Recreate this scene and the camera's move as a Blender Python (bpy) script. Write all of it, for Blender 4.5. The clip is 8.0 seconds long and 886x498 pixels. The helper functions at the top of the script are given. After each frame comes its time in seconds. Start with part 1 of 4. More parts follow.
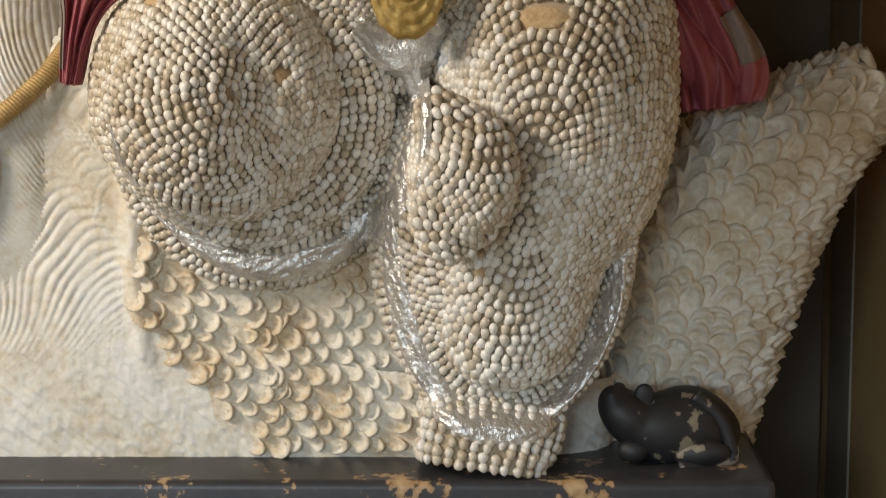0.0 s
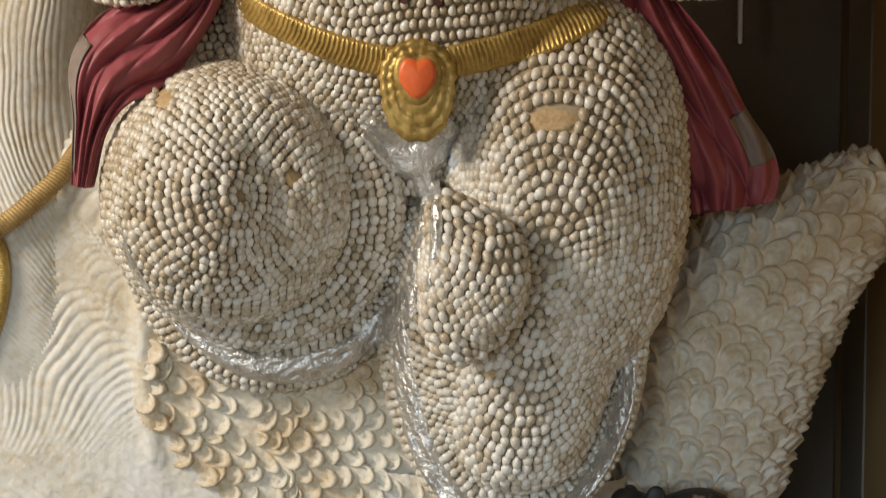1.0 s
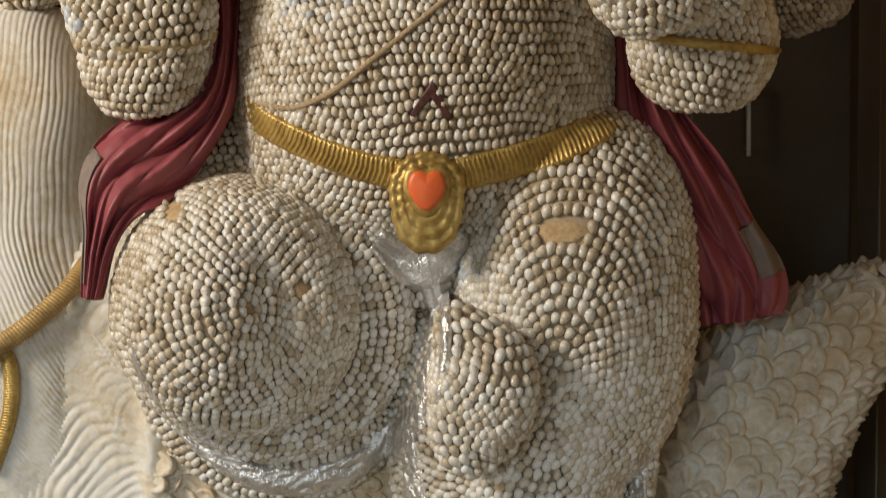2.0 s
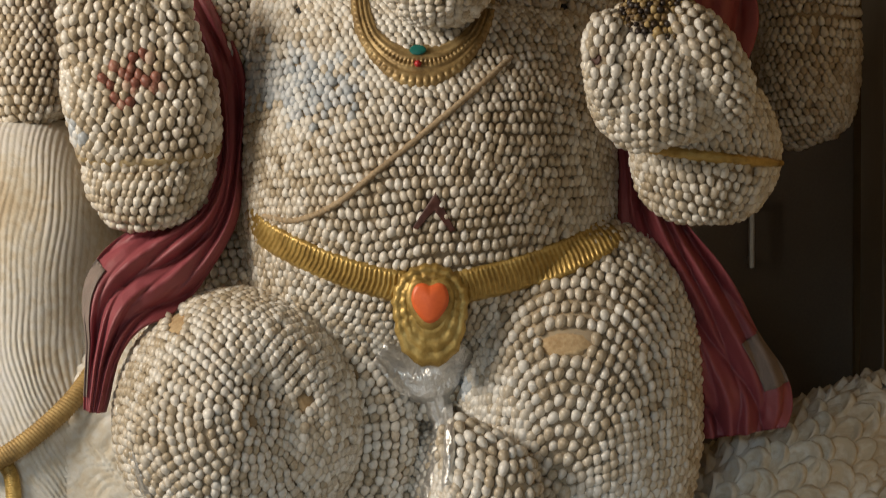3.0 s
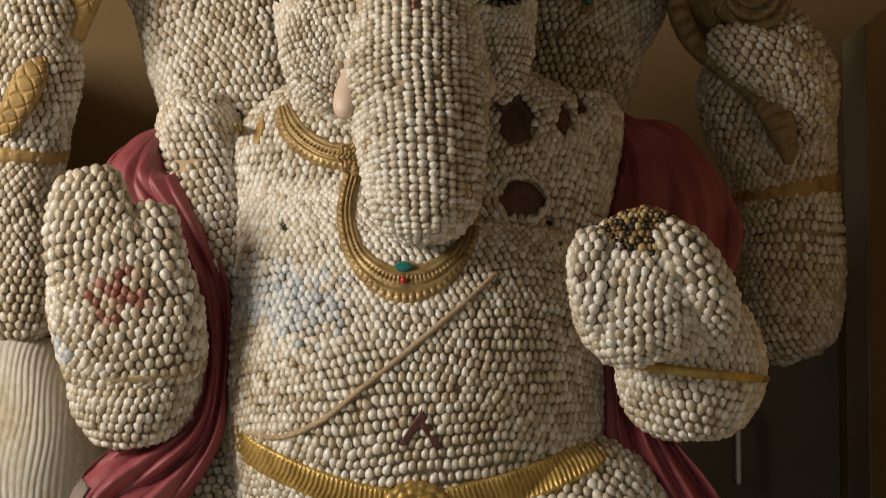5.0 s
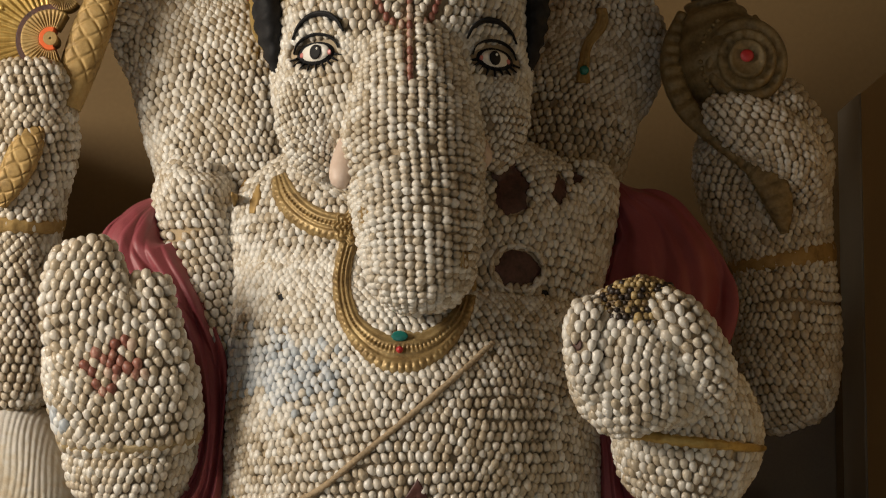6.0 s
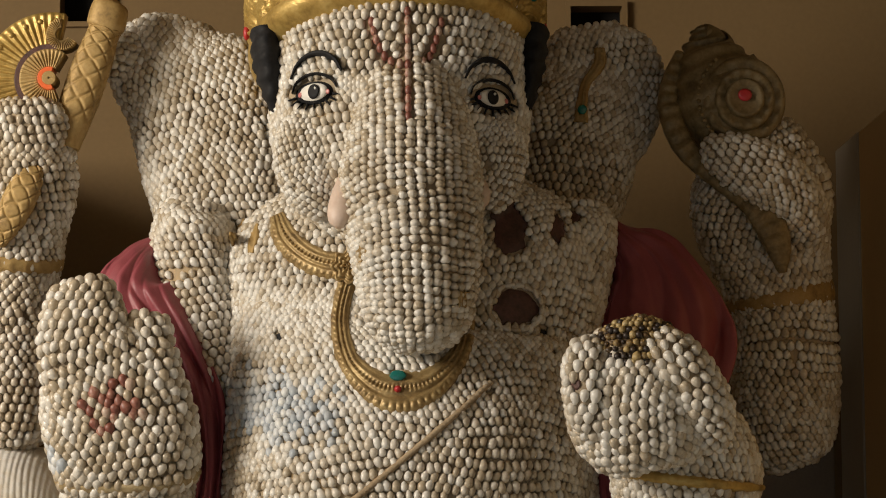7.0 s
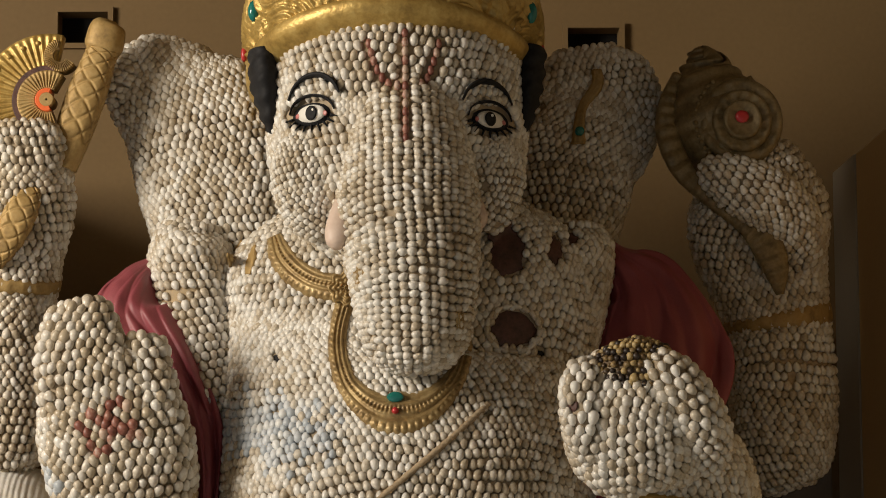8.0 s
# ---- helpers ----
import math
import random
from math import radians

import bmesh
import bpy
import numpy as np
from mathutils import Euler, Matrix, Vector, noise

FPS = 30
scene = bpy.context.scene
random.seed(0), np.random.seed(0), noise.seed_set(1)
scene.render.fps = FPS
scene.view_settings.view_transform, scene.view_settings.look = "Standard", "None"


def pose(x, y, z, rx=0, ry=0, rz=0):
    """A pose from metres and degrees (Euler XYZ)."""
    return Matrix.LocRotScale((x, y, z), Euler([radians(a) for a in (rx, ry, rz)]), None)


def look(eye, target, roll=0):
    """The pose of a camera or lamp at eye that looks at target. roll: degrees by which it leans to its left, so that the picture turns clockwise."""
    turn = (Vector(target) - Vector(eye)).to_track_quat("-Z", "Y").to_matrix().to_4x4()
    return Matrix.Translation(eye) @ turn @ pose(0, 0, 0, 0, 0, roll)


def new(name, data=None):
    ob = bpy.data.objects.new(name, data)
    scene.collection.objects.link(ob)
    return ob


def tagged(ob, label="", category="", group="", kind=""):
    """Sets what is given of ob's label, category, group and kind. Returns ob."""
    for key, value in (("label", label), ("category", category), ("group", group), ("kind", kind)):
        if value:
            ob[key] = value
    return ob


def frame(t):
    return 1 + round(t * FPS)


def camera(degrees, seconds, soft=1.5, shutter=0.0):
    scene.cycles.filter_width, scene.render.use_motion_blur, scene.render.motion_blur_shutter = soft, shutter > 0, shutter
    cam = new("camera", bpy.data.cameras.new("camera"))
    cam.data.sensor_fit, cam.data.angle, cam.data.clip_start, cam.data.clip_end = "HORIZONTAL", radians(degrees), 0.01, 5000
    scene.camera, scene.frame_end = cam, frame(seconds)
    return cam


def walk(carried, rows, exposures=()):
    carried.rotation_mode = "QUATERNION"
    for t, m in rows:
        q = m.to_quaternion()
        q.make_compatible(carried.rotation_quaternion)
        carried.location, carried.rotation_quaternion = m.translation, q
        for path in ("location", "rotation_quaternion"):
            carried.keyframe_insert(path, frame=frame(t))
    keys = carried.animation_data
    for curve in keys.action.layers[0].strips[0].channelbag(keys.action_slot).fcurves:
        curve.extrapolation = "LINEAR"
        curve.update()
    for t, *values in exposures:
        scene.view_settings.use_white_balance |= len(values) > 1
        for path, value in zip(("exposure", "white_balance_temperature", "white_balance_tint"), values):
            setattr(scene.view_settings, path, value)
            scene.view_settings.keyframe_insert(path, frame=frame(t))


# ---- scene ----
from mathutils.bvhtree import BVHTree

# ---------------- camera: it stands on one spot and tilts up ----------------
EYE = 1.55
cam = camera(20.2, 8.0, soft=1.0, shutter=0.4)
# seconds, degrees up, degrees to the left, lean
ROWS = [
    (0.0, -9.095, -0.420, 0.138),
    (0.5, -8.000, -0.319, 0.111),
    (1.0, -6.746, -0.171, 0.037),
    (1.5, -5.469, -0.045, 0.007),
    (3.0, -1.578, 0.121, -0.055),
    (3.5, -0.303, 0.075, -0.040),
    (4.0, 1.085, -0.000, -0.000),
    (4.5, 2.260, -0.101, -0.121),
    (5.0, 3.402, -0.214, -0.162),
    (6.5, 5.509, -0.336, -0.226),
    (7.0, 5.906, -0.357, -0.235),
    (7.5, 6.212, -0.373, -0.246),
    (8.0, 6.400, -0.419, -0.230),
]
walk(cam, [(t, pose(0, 0, EYE, 0, 0, turn) @ pose(0, 0, 0, 90 + up, 0, 0) @ pose(0, 0, 0, 0, 0, lean)) for t, up, turn, lean in ROWS],
     exposures=[(0.0, 0.25), (1.5, 0.14), (3.5, -0.07), (5.0, -0.04), (8.0, 0.0)])

# ---------------- light ----------------
world = bpy.data.worlds.new("world")
scene.world = world
world.use_nodes = True
wn = world.node_tree.nodes
sky = wn.new("ShaderNodeTexSky")
sky.sky_type, sky.sun_disc = "NISHITA", False
sky.sun_elevation, sky.sun_rotation = radians(42), radians(250)
world.node_tree.links.new(sky.outputs["Color"], wn["Background"].inputs["Color"])
wn["Background"].inputs["Strength"].default_value = 0.14


def area_lamp(name, eye, target, wide, high, power, colour):
    data = bpy.data.lights.new(name, "AREA")
    data.shape, data.size, data.size_y, data.energy, data.color = "RECTANGLE", wide, high, power, colour
    ob = new(name, data)
    ob.matrix_world = look(eye, target)
    return ob


# added lamp with no visible source: gives the warm light from the left
area_lamp("added_lamp_left", (-3.02, 2.75, 2.72), (0.0, 4.5, 2.2), 1.4, 0.85, 119, (1.0, 0.885, 0.73))
# added lamp behind the camera, outside the front opening: cool light for the lower half
area_lamp("added_lamp_front", (-2.7, -5.0, 2.7), (-0.1, 4.4, 0.75), 3.0, 1.0, 330, (0.76, 0.9, 1.0))


# ---------------- materials ----------------
def material(name, colours, rough=0.6, metal=0.0, scale=20.0, bump=0.2, fine=160.0, island=0.0, noise_mix=1.0, spec=0.5, dist=0.004, stops=None):
    """Principled paint with colour noise at two scales, optional island variation, and bump."""
    m = bpy.data.materials.new(name)
    m.use_nodes = True
    n, l = m.node_tree.nodes, m.node_tree.links
    bsdf = n["Principled BSDF"]
    tc = n.new("ShaderNodeTexCoord")
    big = n.new("ShaderNodeTexNoise")
    big.inputs["Scale"].default_value, big.inputs["Detail"].default_value = scale, 5
    small = n.new("ShaderNodeTexNoise")
    small.inputs["Scale"].default_value, small.inputs["Detail"].default_value = fine, 3
    l.new(tc.outputs["Object"], big.inputs["Vector"])
    l.new(tc.outputs["Object"], small.inputs["Vector"])
    mixv = n.new("ShaderNodeMath")
    mixv.operation = "MULTIPLY_ADD"
    mixv.inputs[1].default_value = 0.35
    l.new(small.outputs["Fac"], mixv.inputs[0])
    scaled = n.new("ShaderNodeMath")
    scaled.operation = "MULTIPLY"
    scaled.inputs[1].default_value = 0.65 * noise_mix
    l.new(big.outputs["Fac"], scaled.inputs[0])
    l.new(scaled.outputs[0], mixv.inputs[2])
    fac = mixv.outputs[0]
    if island:
        geo = n.new("ShaderNodeNewGeometry")
        add = n.new("ShaderNodeMath")
        add.operation = "MULTIPLY_ADD"
        add.inputs[1].default_value = island
        l.new(geo.outputs["Random Per Island"], add.inputs[0])
        sub = n.new("ShaderNodeMath")
        sub.operation = "SUBTRACT"
        sub.inputs[1].default_value = island / 2
        l.new(fac, sub.inputs[0])
        l.new(sub.outputs[0], add.inputs[2])
        fac = add.outputs[0]
    ramp = n.new("ShaderNodeValToRGB")
    els = ramp.color_ramp.elements
    stops = stops or [0.3 + 0.4 * i / max(1, len(colours) - 1) for i in range(len(colours))]
    els[0].position, els[0].color = stops[0], (*colours[0], 1)
    els[1].position, els[1].color = stops[-1], (*colours[-1], 1)
    for s, c in list(zip(stops, colours))[1:-1]:
        e = els.new(s)
        e.color = (*c, 1)
    l.new(fac, ramp.inputs["Fac"])
    l.new(ramp.outputs["Color"], bsdf.inputs["Base Color"])
    bsdf.inputs["Roughness"].default_value = rough
    bsdf.inputs["Metallic"].default_value = metal
    bsdf.inputs["Specular IOR Level"].default_value = spec
    if bump:
        b = n.new("ShaderNodeBump")
        b.inputs["Strength"].default_value, b.inputs["Distance"].default_value = bump, dist
        l.new(mixv.outputs[0], b.inputs["Height"])
        l.new(b.outputs["Normal"], bsdf.inputs["Normal"])
    return m


SHELL = material("cream_shell", [(0.43, 0.36, 0.26), (0.57, 0.51, 0.415), (0.64, 0.6, 0.53), (0.73, 0.71, 0.66)], 0.3, scale=3.0, fine=220, island=0.45, bump=0.14)
SHELL_RED = material("red_shell", [(0.2, 0.07, 0.05), (0.33, 0.15, 0.11), (0.5, 0.38, 0.3)], 0.45, scale=90, island=0.5, bump=0.05)
SHELL_BLUE = material("blue_tinted_shell", [(0.4, 0.44, 0.48), (0.58, 0.61, 0.64), (0.68, 0.69, 0.68)], 0.4, scale=8, island=0.5, bump=0.05)
MORTAR = material("grey_mortar", [(0.25, 0.2, 0.14), (0.36, 0.29, 0.2), (0.46, 0.34, 0.19)], 0.9, scale=9, bump=0.5)
TAN = material("bare_tan_patch", [(0.32, 0.2, 0.09), (0.55, 0.42, 0.25)], 0.85, scale=40, bump=0.5)
BROWN = material("brown_bare_patch", [(0.04, 0.02, 0.015), (0.12, 0.05, 0.04)], 0.6, scale=40, bump=0.5)
BLACK = material("black_paint", [(0.008, 0.008, 0.009), (0.03, 0.03, 0.032)], 0.65, scale=30, bump=0.1, spec=0.15)
WHITE = material("eye_white_and_glint", [(0.72, 0.7, 0.64), (0.82, 0.8, 0.76)], 0.25, scale=30, bump=0.0)
EYE_PINK = material("pink_eye_corner", [(0.45, 0.13, 0.13), (0.55, 0.22, 0.2)], 0.4, scale=60, bump=0.0)
PINK = material("smooth_pink_plaster", [(0.58, 0.44, 0.36), (0.68, 0.56, 0.48)], 0.5, scale=20, bump=0.1)
PLASTER = material("cream_plaster", [(0.54, 0.45, 0.32), (0.63, 0.57, 0.46), (0.70, 0.675, 0.61), (0.75, 0.745, 0.73)], 0.85, scale=4.5, fine=60, bump=0.9, dist=0.007, stops=[0.36, 0.44, 0.52, 0.66])
STAINED = material("stained_plaster", [(0.5, 0.36, 0.2), (0.6, 0.49, 0.34), (0.67, 0.6, 0.48), (0.72, 0.69, 0.61)], 0.85, scale=7, fine=90, bump=0.9, dist=0.006, stops=[0.34, 0.44, 0.52, 0.66])
GOLD = material("gold_paint", [(0.24, 0.15, 0.04), (0.46, 0.31, 0.09), (0.60, 0.44, 0.16)], 0.42, 0.45, scale=25, fine=120, bump=0.7)
NECK_GOLD = material("worn_gold_paint", [(0.13, 0.08, 0.035), (0.34, 0.235, 0.1), (0.5, 0.38, 0.19)], 0.45, 0.35, scale=30, fine=140, bump=0.8)
GOLD_DULL = material("dull_gold_paint", [(0.2, 0.13, 0.05), (0.38, 0.25, 0.09), (0.46, 0.33, 0.14)], 0.58, 0.25, scale=25, fine=150, bump=0.4)
FOIL = material("silver_foil", [(0.5, 0.49, 0.47), (0.68, 0.67, 0.65), (0.8, 0.79, 0.78)], 0.38, 0.8, scale=35, fine=110, bump=1.0, dist=0.012)
CLOTH = material("maroon_cloth", [(0.22, 0.045, 0.06), (0.32, 0.078, 0.095)], 0.5, scale=8, fine=400, bump=0.12)
CLOTH_BORDER = material("grey_woven_border", [(0.15, 0.125, 0.11), (0.26, 0.2, 0.18)], 0.7, scale=30, fine=500, bump=0.2)
ORANGE = material("orange_paint", [(0.72, 0.12, 0.03), (0.85, 0.18, 0.05)], 0.4, scale=20, bump=0.05)
RED = material("red_gem", [(0.38, 0.02, 0.025), (0.5, 0.035, 0.04)], 0.3, scale=20, bump=0.0)
TEAL = material("teal_gem", [(0.01, 0.12, 0.11), (0.02, 0.2, 0.17)], 0.15, scale=20, bump=0.0)
PLINTH = material("chipped_black_paint", [(0.02, 0.021, 0.026), (0.034, 0.034, 0.038), (0.30, 0.18, 0.08), (0.42, 0.3, 0.16)], 0.4, scale=9, fine=60, bump=0.3, stops=[0.3, 0.585, 0.60, 0.68])
OCHRE = material("ochre_wall_paint", [(0.165, 0.104, 0.04), (0.21, 0.134, 0.055)], 0.75, scale=1.5, fine=90, bump=0.15)
# brighter copy of the ochre: light on the right partition put into its colour
OCHRE_LIT = material("lit_ochre_paint", [(0.36, 0.24, 0.1), (0.44, 0.3, 0.13)], 0.7, scale=2, fine=90, bump=0.15)
# only on the added unseen walls, kept light so their bounce fills the right side
CREAM = material("cream_bounce_paint", [(0.5, 0.44, 0.34), (0.6, 0.54, 0.43)], 0.8, scale=1.5, fine=90, bump=0.15)
DARK_WOOD = material("dark_brown_wood", [(0.13, 0.1, 0.072), (0.19, 0.15, 0.108)], 0.55, scale=4, bump=0.2)
GREY_PAINT = material("grey_paint", [(0.22, 0.2, 0.16), (0.28, 0.25, 0.2)], 0.6, scale=5, bump=0.1)
FLOOR = material("stone_floor", [(0.3, 0.26, 0.2), (0.42, 0.37, 0.3)], 0.45, scale=4, bump=0.1)
STEEL = material("worn_steel", [(0.4, 0.38, 0.34), (0.55, 0.52, 0.48)], 0.35, 0.9, scale=30, bump=0.1)
VENT_SHADE = material("vent_shade_black", [(0.006, 0.005, 0.004), (0.01, 0.008, 0.006)], 0.9, scale=5, bump=0.0)


# ---------------- mesh helpers ----------------
def spline(rows, n):
    """n rows along a smooth curve through the given rows."""
    r = np.array(rows, float)
    if len(r) == 2:
        t = np.linspace(0, 1, n)[:, None]
        return r[0] * (1 - t) + r[1] * t
    e = np.vstack([2 * r[0] - r[1], r, 2 * r[-1] - r[-2]])
    t = np.linspace(0, len(r) - 1, n)
    i = np.minimum(t.astype(int), len(r) - 2)
    f = (t - i)[:, None]
    a, b, c, d = e[i], e[i + 1], e[i + 2], e[i + 3]
    return 0.5 * (2 * b + (c - a) * f + (2 * a - 5 * b + 4 * c - d) * f ** 2 + (3 * b - a - 3 * c + d) * f ** 3)


def unit(v):
    return v / np.maximum(np.linalg.norm(v, axis=-1, keepdims=True), 1e-9)


def loft_grid(sections, n=48, seg=64, ref=(0, -1, 0), power=2.0, tip=True):
    """Rings of points (n, seg, 3) round a path. A section: x, y, z, half width, half depth. tip: rounded ends."""
    s = spline(sections, n)
    s[:, 3:] = np.maximum(s[:, 3:], 0.003)
    c, a, b = s[:, :3], s[:, 3:4], s[:, 4:5]
    t = unit(np.gradient(c, axis=0))
    side = unit(np.cross(t, np.array(ref, float)))
    front = np.cross(side, t)
    ang = np.linspace(0, 2 * np.pi, seg, endpoint=False)
    co, si = np.cos(ang), np.sin(ang)
    co, si = np.sign(co) * abs(co) ** (2 / power), np.sign(si) * abs(si) ** (2 / power)
    return c[:, None] + (a * co)[..., None] * side[:, None] + (b * si)[..., None] * front[:, None]


def grid_faces(n, seg, base=0, closed=True):
    i, j = np.meshgrid(np.arange(n - 1), np.arange(seg if closed else seg - 1), indexing="ij")
    k = (j + 1) % seg
    return (np.stack([i * seg + j, (i + 1) * seg + j, (i + 1) * seg + k, i * seg + k], -1).reshape(-1, 4) + base).tolist()


def loft_mesh(grid):
    n, seg, _ = grid.shape
    v = np.vstack([grid.reshape(-1, 3), grid[0].mean(0), grid[-1].mean(0)])
    f = grid_faces(n, seg)
    a, b = n * seg, n * seg + 1
    f += [[a, j, (j + 1) % seg] for j in range(seg)]
    f += [[b, (n - 1) * seg + (j + 1) % seg, (n - 1) * seg + j] for j in range(seg)]
    return v, f


class Stack:
    """Collects vertices and faces with material slots for one mesh."""

    def __init__(self):
        self.v, self.f, self.m, self.count = [], [], [], 0

    def add(self, v, f, slot=0):
        self.v.append(np.asarray(v, float))
        self.f += [[q + self.count for q in face] for face in f]
        self.m += [slot] * len(f)
        self.count += len(v)

    def make(self, name, mats, parent=None, smooth=True):
        me = bpy.data.meshes.new(name)
        me.from_pydata(np.vstack(self.v).tolist(), [], self.f)
        for m in mats:
            me.materials.append(m)
        me.polygons.foreach_set("material_index", self.m)
        me.polygons.foreach_set("use_smooth", [smooth] * len(self.f))
        me.update()
        ob = new(name, me)
        ob.parent = parent
        return ob


def mesh_of(name, v, f, mat, parent=None, label="", smooth=True):
    s = Stack()
    s.add(v, f)
    return tagged(s.make(name, [mat], parent, smooth), label)


def part(name, bm, mat, parent=None, label="", smooth=False):
    me = bpy.data.meshes.new(name)
    bm.to_mesh(me)
    bm.free()
    me.materials.append(mat)
    me.polygons.foreach_set("use_smooth", [smooth] * len(me.polygons))
    ob = new(name, me)
    ob.parent = parent
    return tagged(ob, label)


def box_bm(x0, y0, z0, x1, y1, z1, bevel=0.0, bm=None):
    bm = bm or bmesh.new()
    made = bmesh.ops.create_cube(bm, size=1.0, matrix=Matrix.LocRotScale(((x0 + x1) / 2, (y0 + y1) / 2, (z0 + z1) / 2), None, (x1 - x0, y1 - y0, z1 - z0)))
    if bevel:
        edges = list({e for v in made["verts"] for e in v.link_edges})
        bmesh.ops.bevel(bm, geom=edges, offset=bevel, segments=3, affect="EDGES", profile=0.6)
    return bm


def egg(seg=8, rings=6):
    """A unit egg: slightly pointed along +y, rounder along -y."""
    v = [(0, -1, 0)]
    for i in range(1, rings):
        p = np.pi * i / rings
        w = np.sin(p) * (1 + 0.26 * np.cos(p))
        v += [(w * np.cos(2 * np.pi * j / seg), -np.cos(p), w * np.sin(2 * np.pi * j / seg)) for j in range(seg)]
    v.append((0, 1, 0))
    f = [[0, 1 + (j + 1) % seg, 1 + j] for j in range(seg)]
    for i in range(rings - 2):
        b = 1 + i * seg
        f += [[b + j, b + (j + 1) % seg, b + seg + (j + 1) % seg, b + seg + j] for j in range(seg)]
    b, e = 1 + (rings - 2) * seg, len(v) - 1
    f += [[b + j, b + (j + 1) % seg, e] for j in range(seg)]
    return np.array(v), f


EGG_V, EGG_F = egg()


def ball(c, r, seg=14, rings=10):
    v, f = egg(seg, rings)
    return v * np.array(r) + np.array(c), f


def studs(stack, p, n, e1, sizes, slots, turn=0.3, rng=None, sink=0.5):
    """Sets an egg at every p on a surface with normal n; e1 runs along its row."""
    rng = rng or np.random.default_rng(1)
    k = len(p)
    e2 = unit(np.cross(n, e1))
    lean = np.array([noise.noise(Vector(q * 3.1)) + 0.4 * noise.noise(Vector(q * 8)) for q in p])
    a = (rng.normal(0, 0.6 * turn, k) + 2.2 * turn * lean)[:, None]
    x = e1 * np.cos(a) + e2 * np.sin(a)
    y = e2 * np.cos(a) - e1 * np.sin(a)
    flip = np.where(rng.random(k) < 0.15, 1, -1)[:, None]
    x, y = x * flip, y * flip
    n2 = unit(n + 0.07 * rng.normal(0, 1, (k, 3)))
    loc = p + n * (sizes[:, 2:3] * (1 - sink))
    v = loc[:, None] + EGG_V[None, :, :1] * (x * sizes[:, :1])[:, None] + EGG_V[None, :, 1:2] * (y * sizes[:, 1:2])[:, None] + EGG_V[None, :, 2:] * (n2 * sizes[:, 2:3])[:, None]
    nv = len(EGG_V)
    base = stack.count
    stack.v.append(v.reshape(-1, 3))
    for i in range(k):
        o = base + i * nv
        stack.f += [[q + o for q in face] for face in EGG_F]
        stack.m += [int(slots[i])] * len(EGG_F)
    stack.count += k * nv


def rows_on(grid, step, along, rng, stagger=True, jitter=0.06, sway=0.0):
    """Points, normals and row directions in closed rows over a loft, step between rows and along within a row; sway bends the rows."""
    mer = np.linalg.norm(np.diff(grid, axis=0), axis=2)
    mer = np.r_[0, np.cumsum(np.percentile(mer, 75, axis=1))]
    rows = int(mer[-1] / step)
    out_p, out_n, out_e = [], [], []
    n, seg, _ = grid.shape
    wrap = np.concatenate([grid, grid[:, :1]], axis=1)
    for r in range(rows + 1):
        base = (r + 0.5) * mer[-1] / (rows + 1)
        g = np.interp(base, mer, np.arange(n))
        i = min(int(g), n - 2)
        loop = wrap[i] * (1 - g + i) + wrap[i + 1] * (g - i)
        ln = np.r_[0, np.cumsum(np.linalg.norm(np.diff(loop, axis=0), axis=1))]
        k = int(ln[-1] / along)
        if k < 1:
            continue
        s = (ln[seg // 4] + (np.arange(k) + (0.5 * (r % 2) if stagger else 0) + rng.normal(0, jitter, k)) * ln[-1] / k) % ln[-1]
        j = np.interp(s, ln, np.arange(seg + 1))
        j0 = np.minimum(j.astype(int), seg - 1)
        m = np.full(k, base) + rng.normal(0, jitter * step, k)
        if sway:
            rough = wrap[i][j0]
            m += sway * min(1.0, base / 0.12, (mer[-1] - base) / 0.12) * np.array([noise.noise(Vector(q * 4.2)) + 0.4 * noise.noise(Vector(q * 9 + 7)) for q in rough])
        gi = np.interp(np.clip(m, 0, mer[-1]), mer, np.arange(n))
        i0 = np.minimum(gi.astype(int), n - 2)
        fi, fj = (gi - i0)[:, None], (j - j0)[:, None]
        q = (wrap[i0, j0] * (1 - fi) + wrap[i0 + 1, j0] * fi) * (1 - fj) + (wrap[i0, j0 + 1] * (1 - fi) + wrap[i0 + 1, j0 + 1] * fi) * fj
        u = unit(wrap[np.minimum(i0 + 2, n - 1), j0] - wrap[np.maximum(i0 - 1, 0), j0])
        e = unit(wrap[i0, j0 + 1] - wrap[i0, j0])
        out_p.append(q)
        out_e.append(e)
        out_n.append(unit(np.cross(u, e)))
    return np.vstack(out_p), np.vstack(out_n), np.vstack(out_e)


def rings_on(tree, x, z, n=80, seg=130):
    """Rings that widen over a form's front from the point x, z out to its edge."""
    out = np.zeros((n, seg, 3))
    share = np.sin(np.linspace(0.02, 0.965, n) * np.pi / 2)
    for j in range(seg):
        a = 2 * math.pi * j / seg
        lo, hi = 0.0, 0.8
        for _ in range(13):
            mid = (lo + hi) / 2
            if tree.ray_cast(Vector((x + mid * math.cos(a), 2.5, z + mid * math.sin(a))), Vector((0, 1, 0)))[0]:
                lo = mid
            else:
                hi = mid
        for i in range(n):
            px, pz = x + lo * share[i] * math.cos(a), z + lo * share[i] * math.sin(a)
            out[i, j] = tree.ray_cast(Vector((px, 2.5, pz)), Vector((0, 1, 0)))[0] or (px, 4.6, pz)
    return out


# ---------------- the statue's body: lofted forms ----------------
BODY = {}


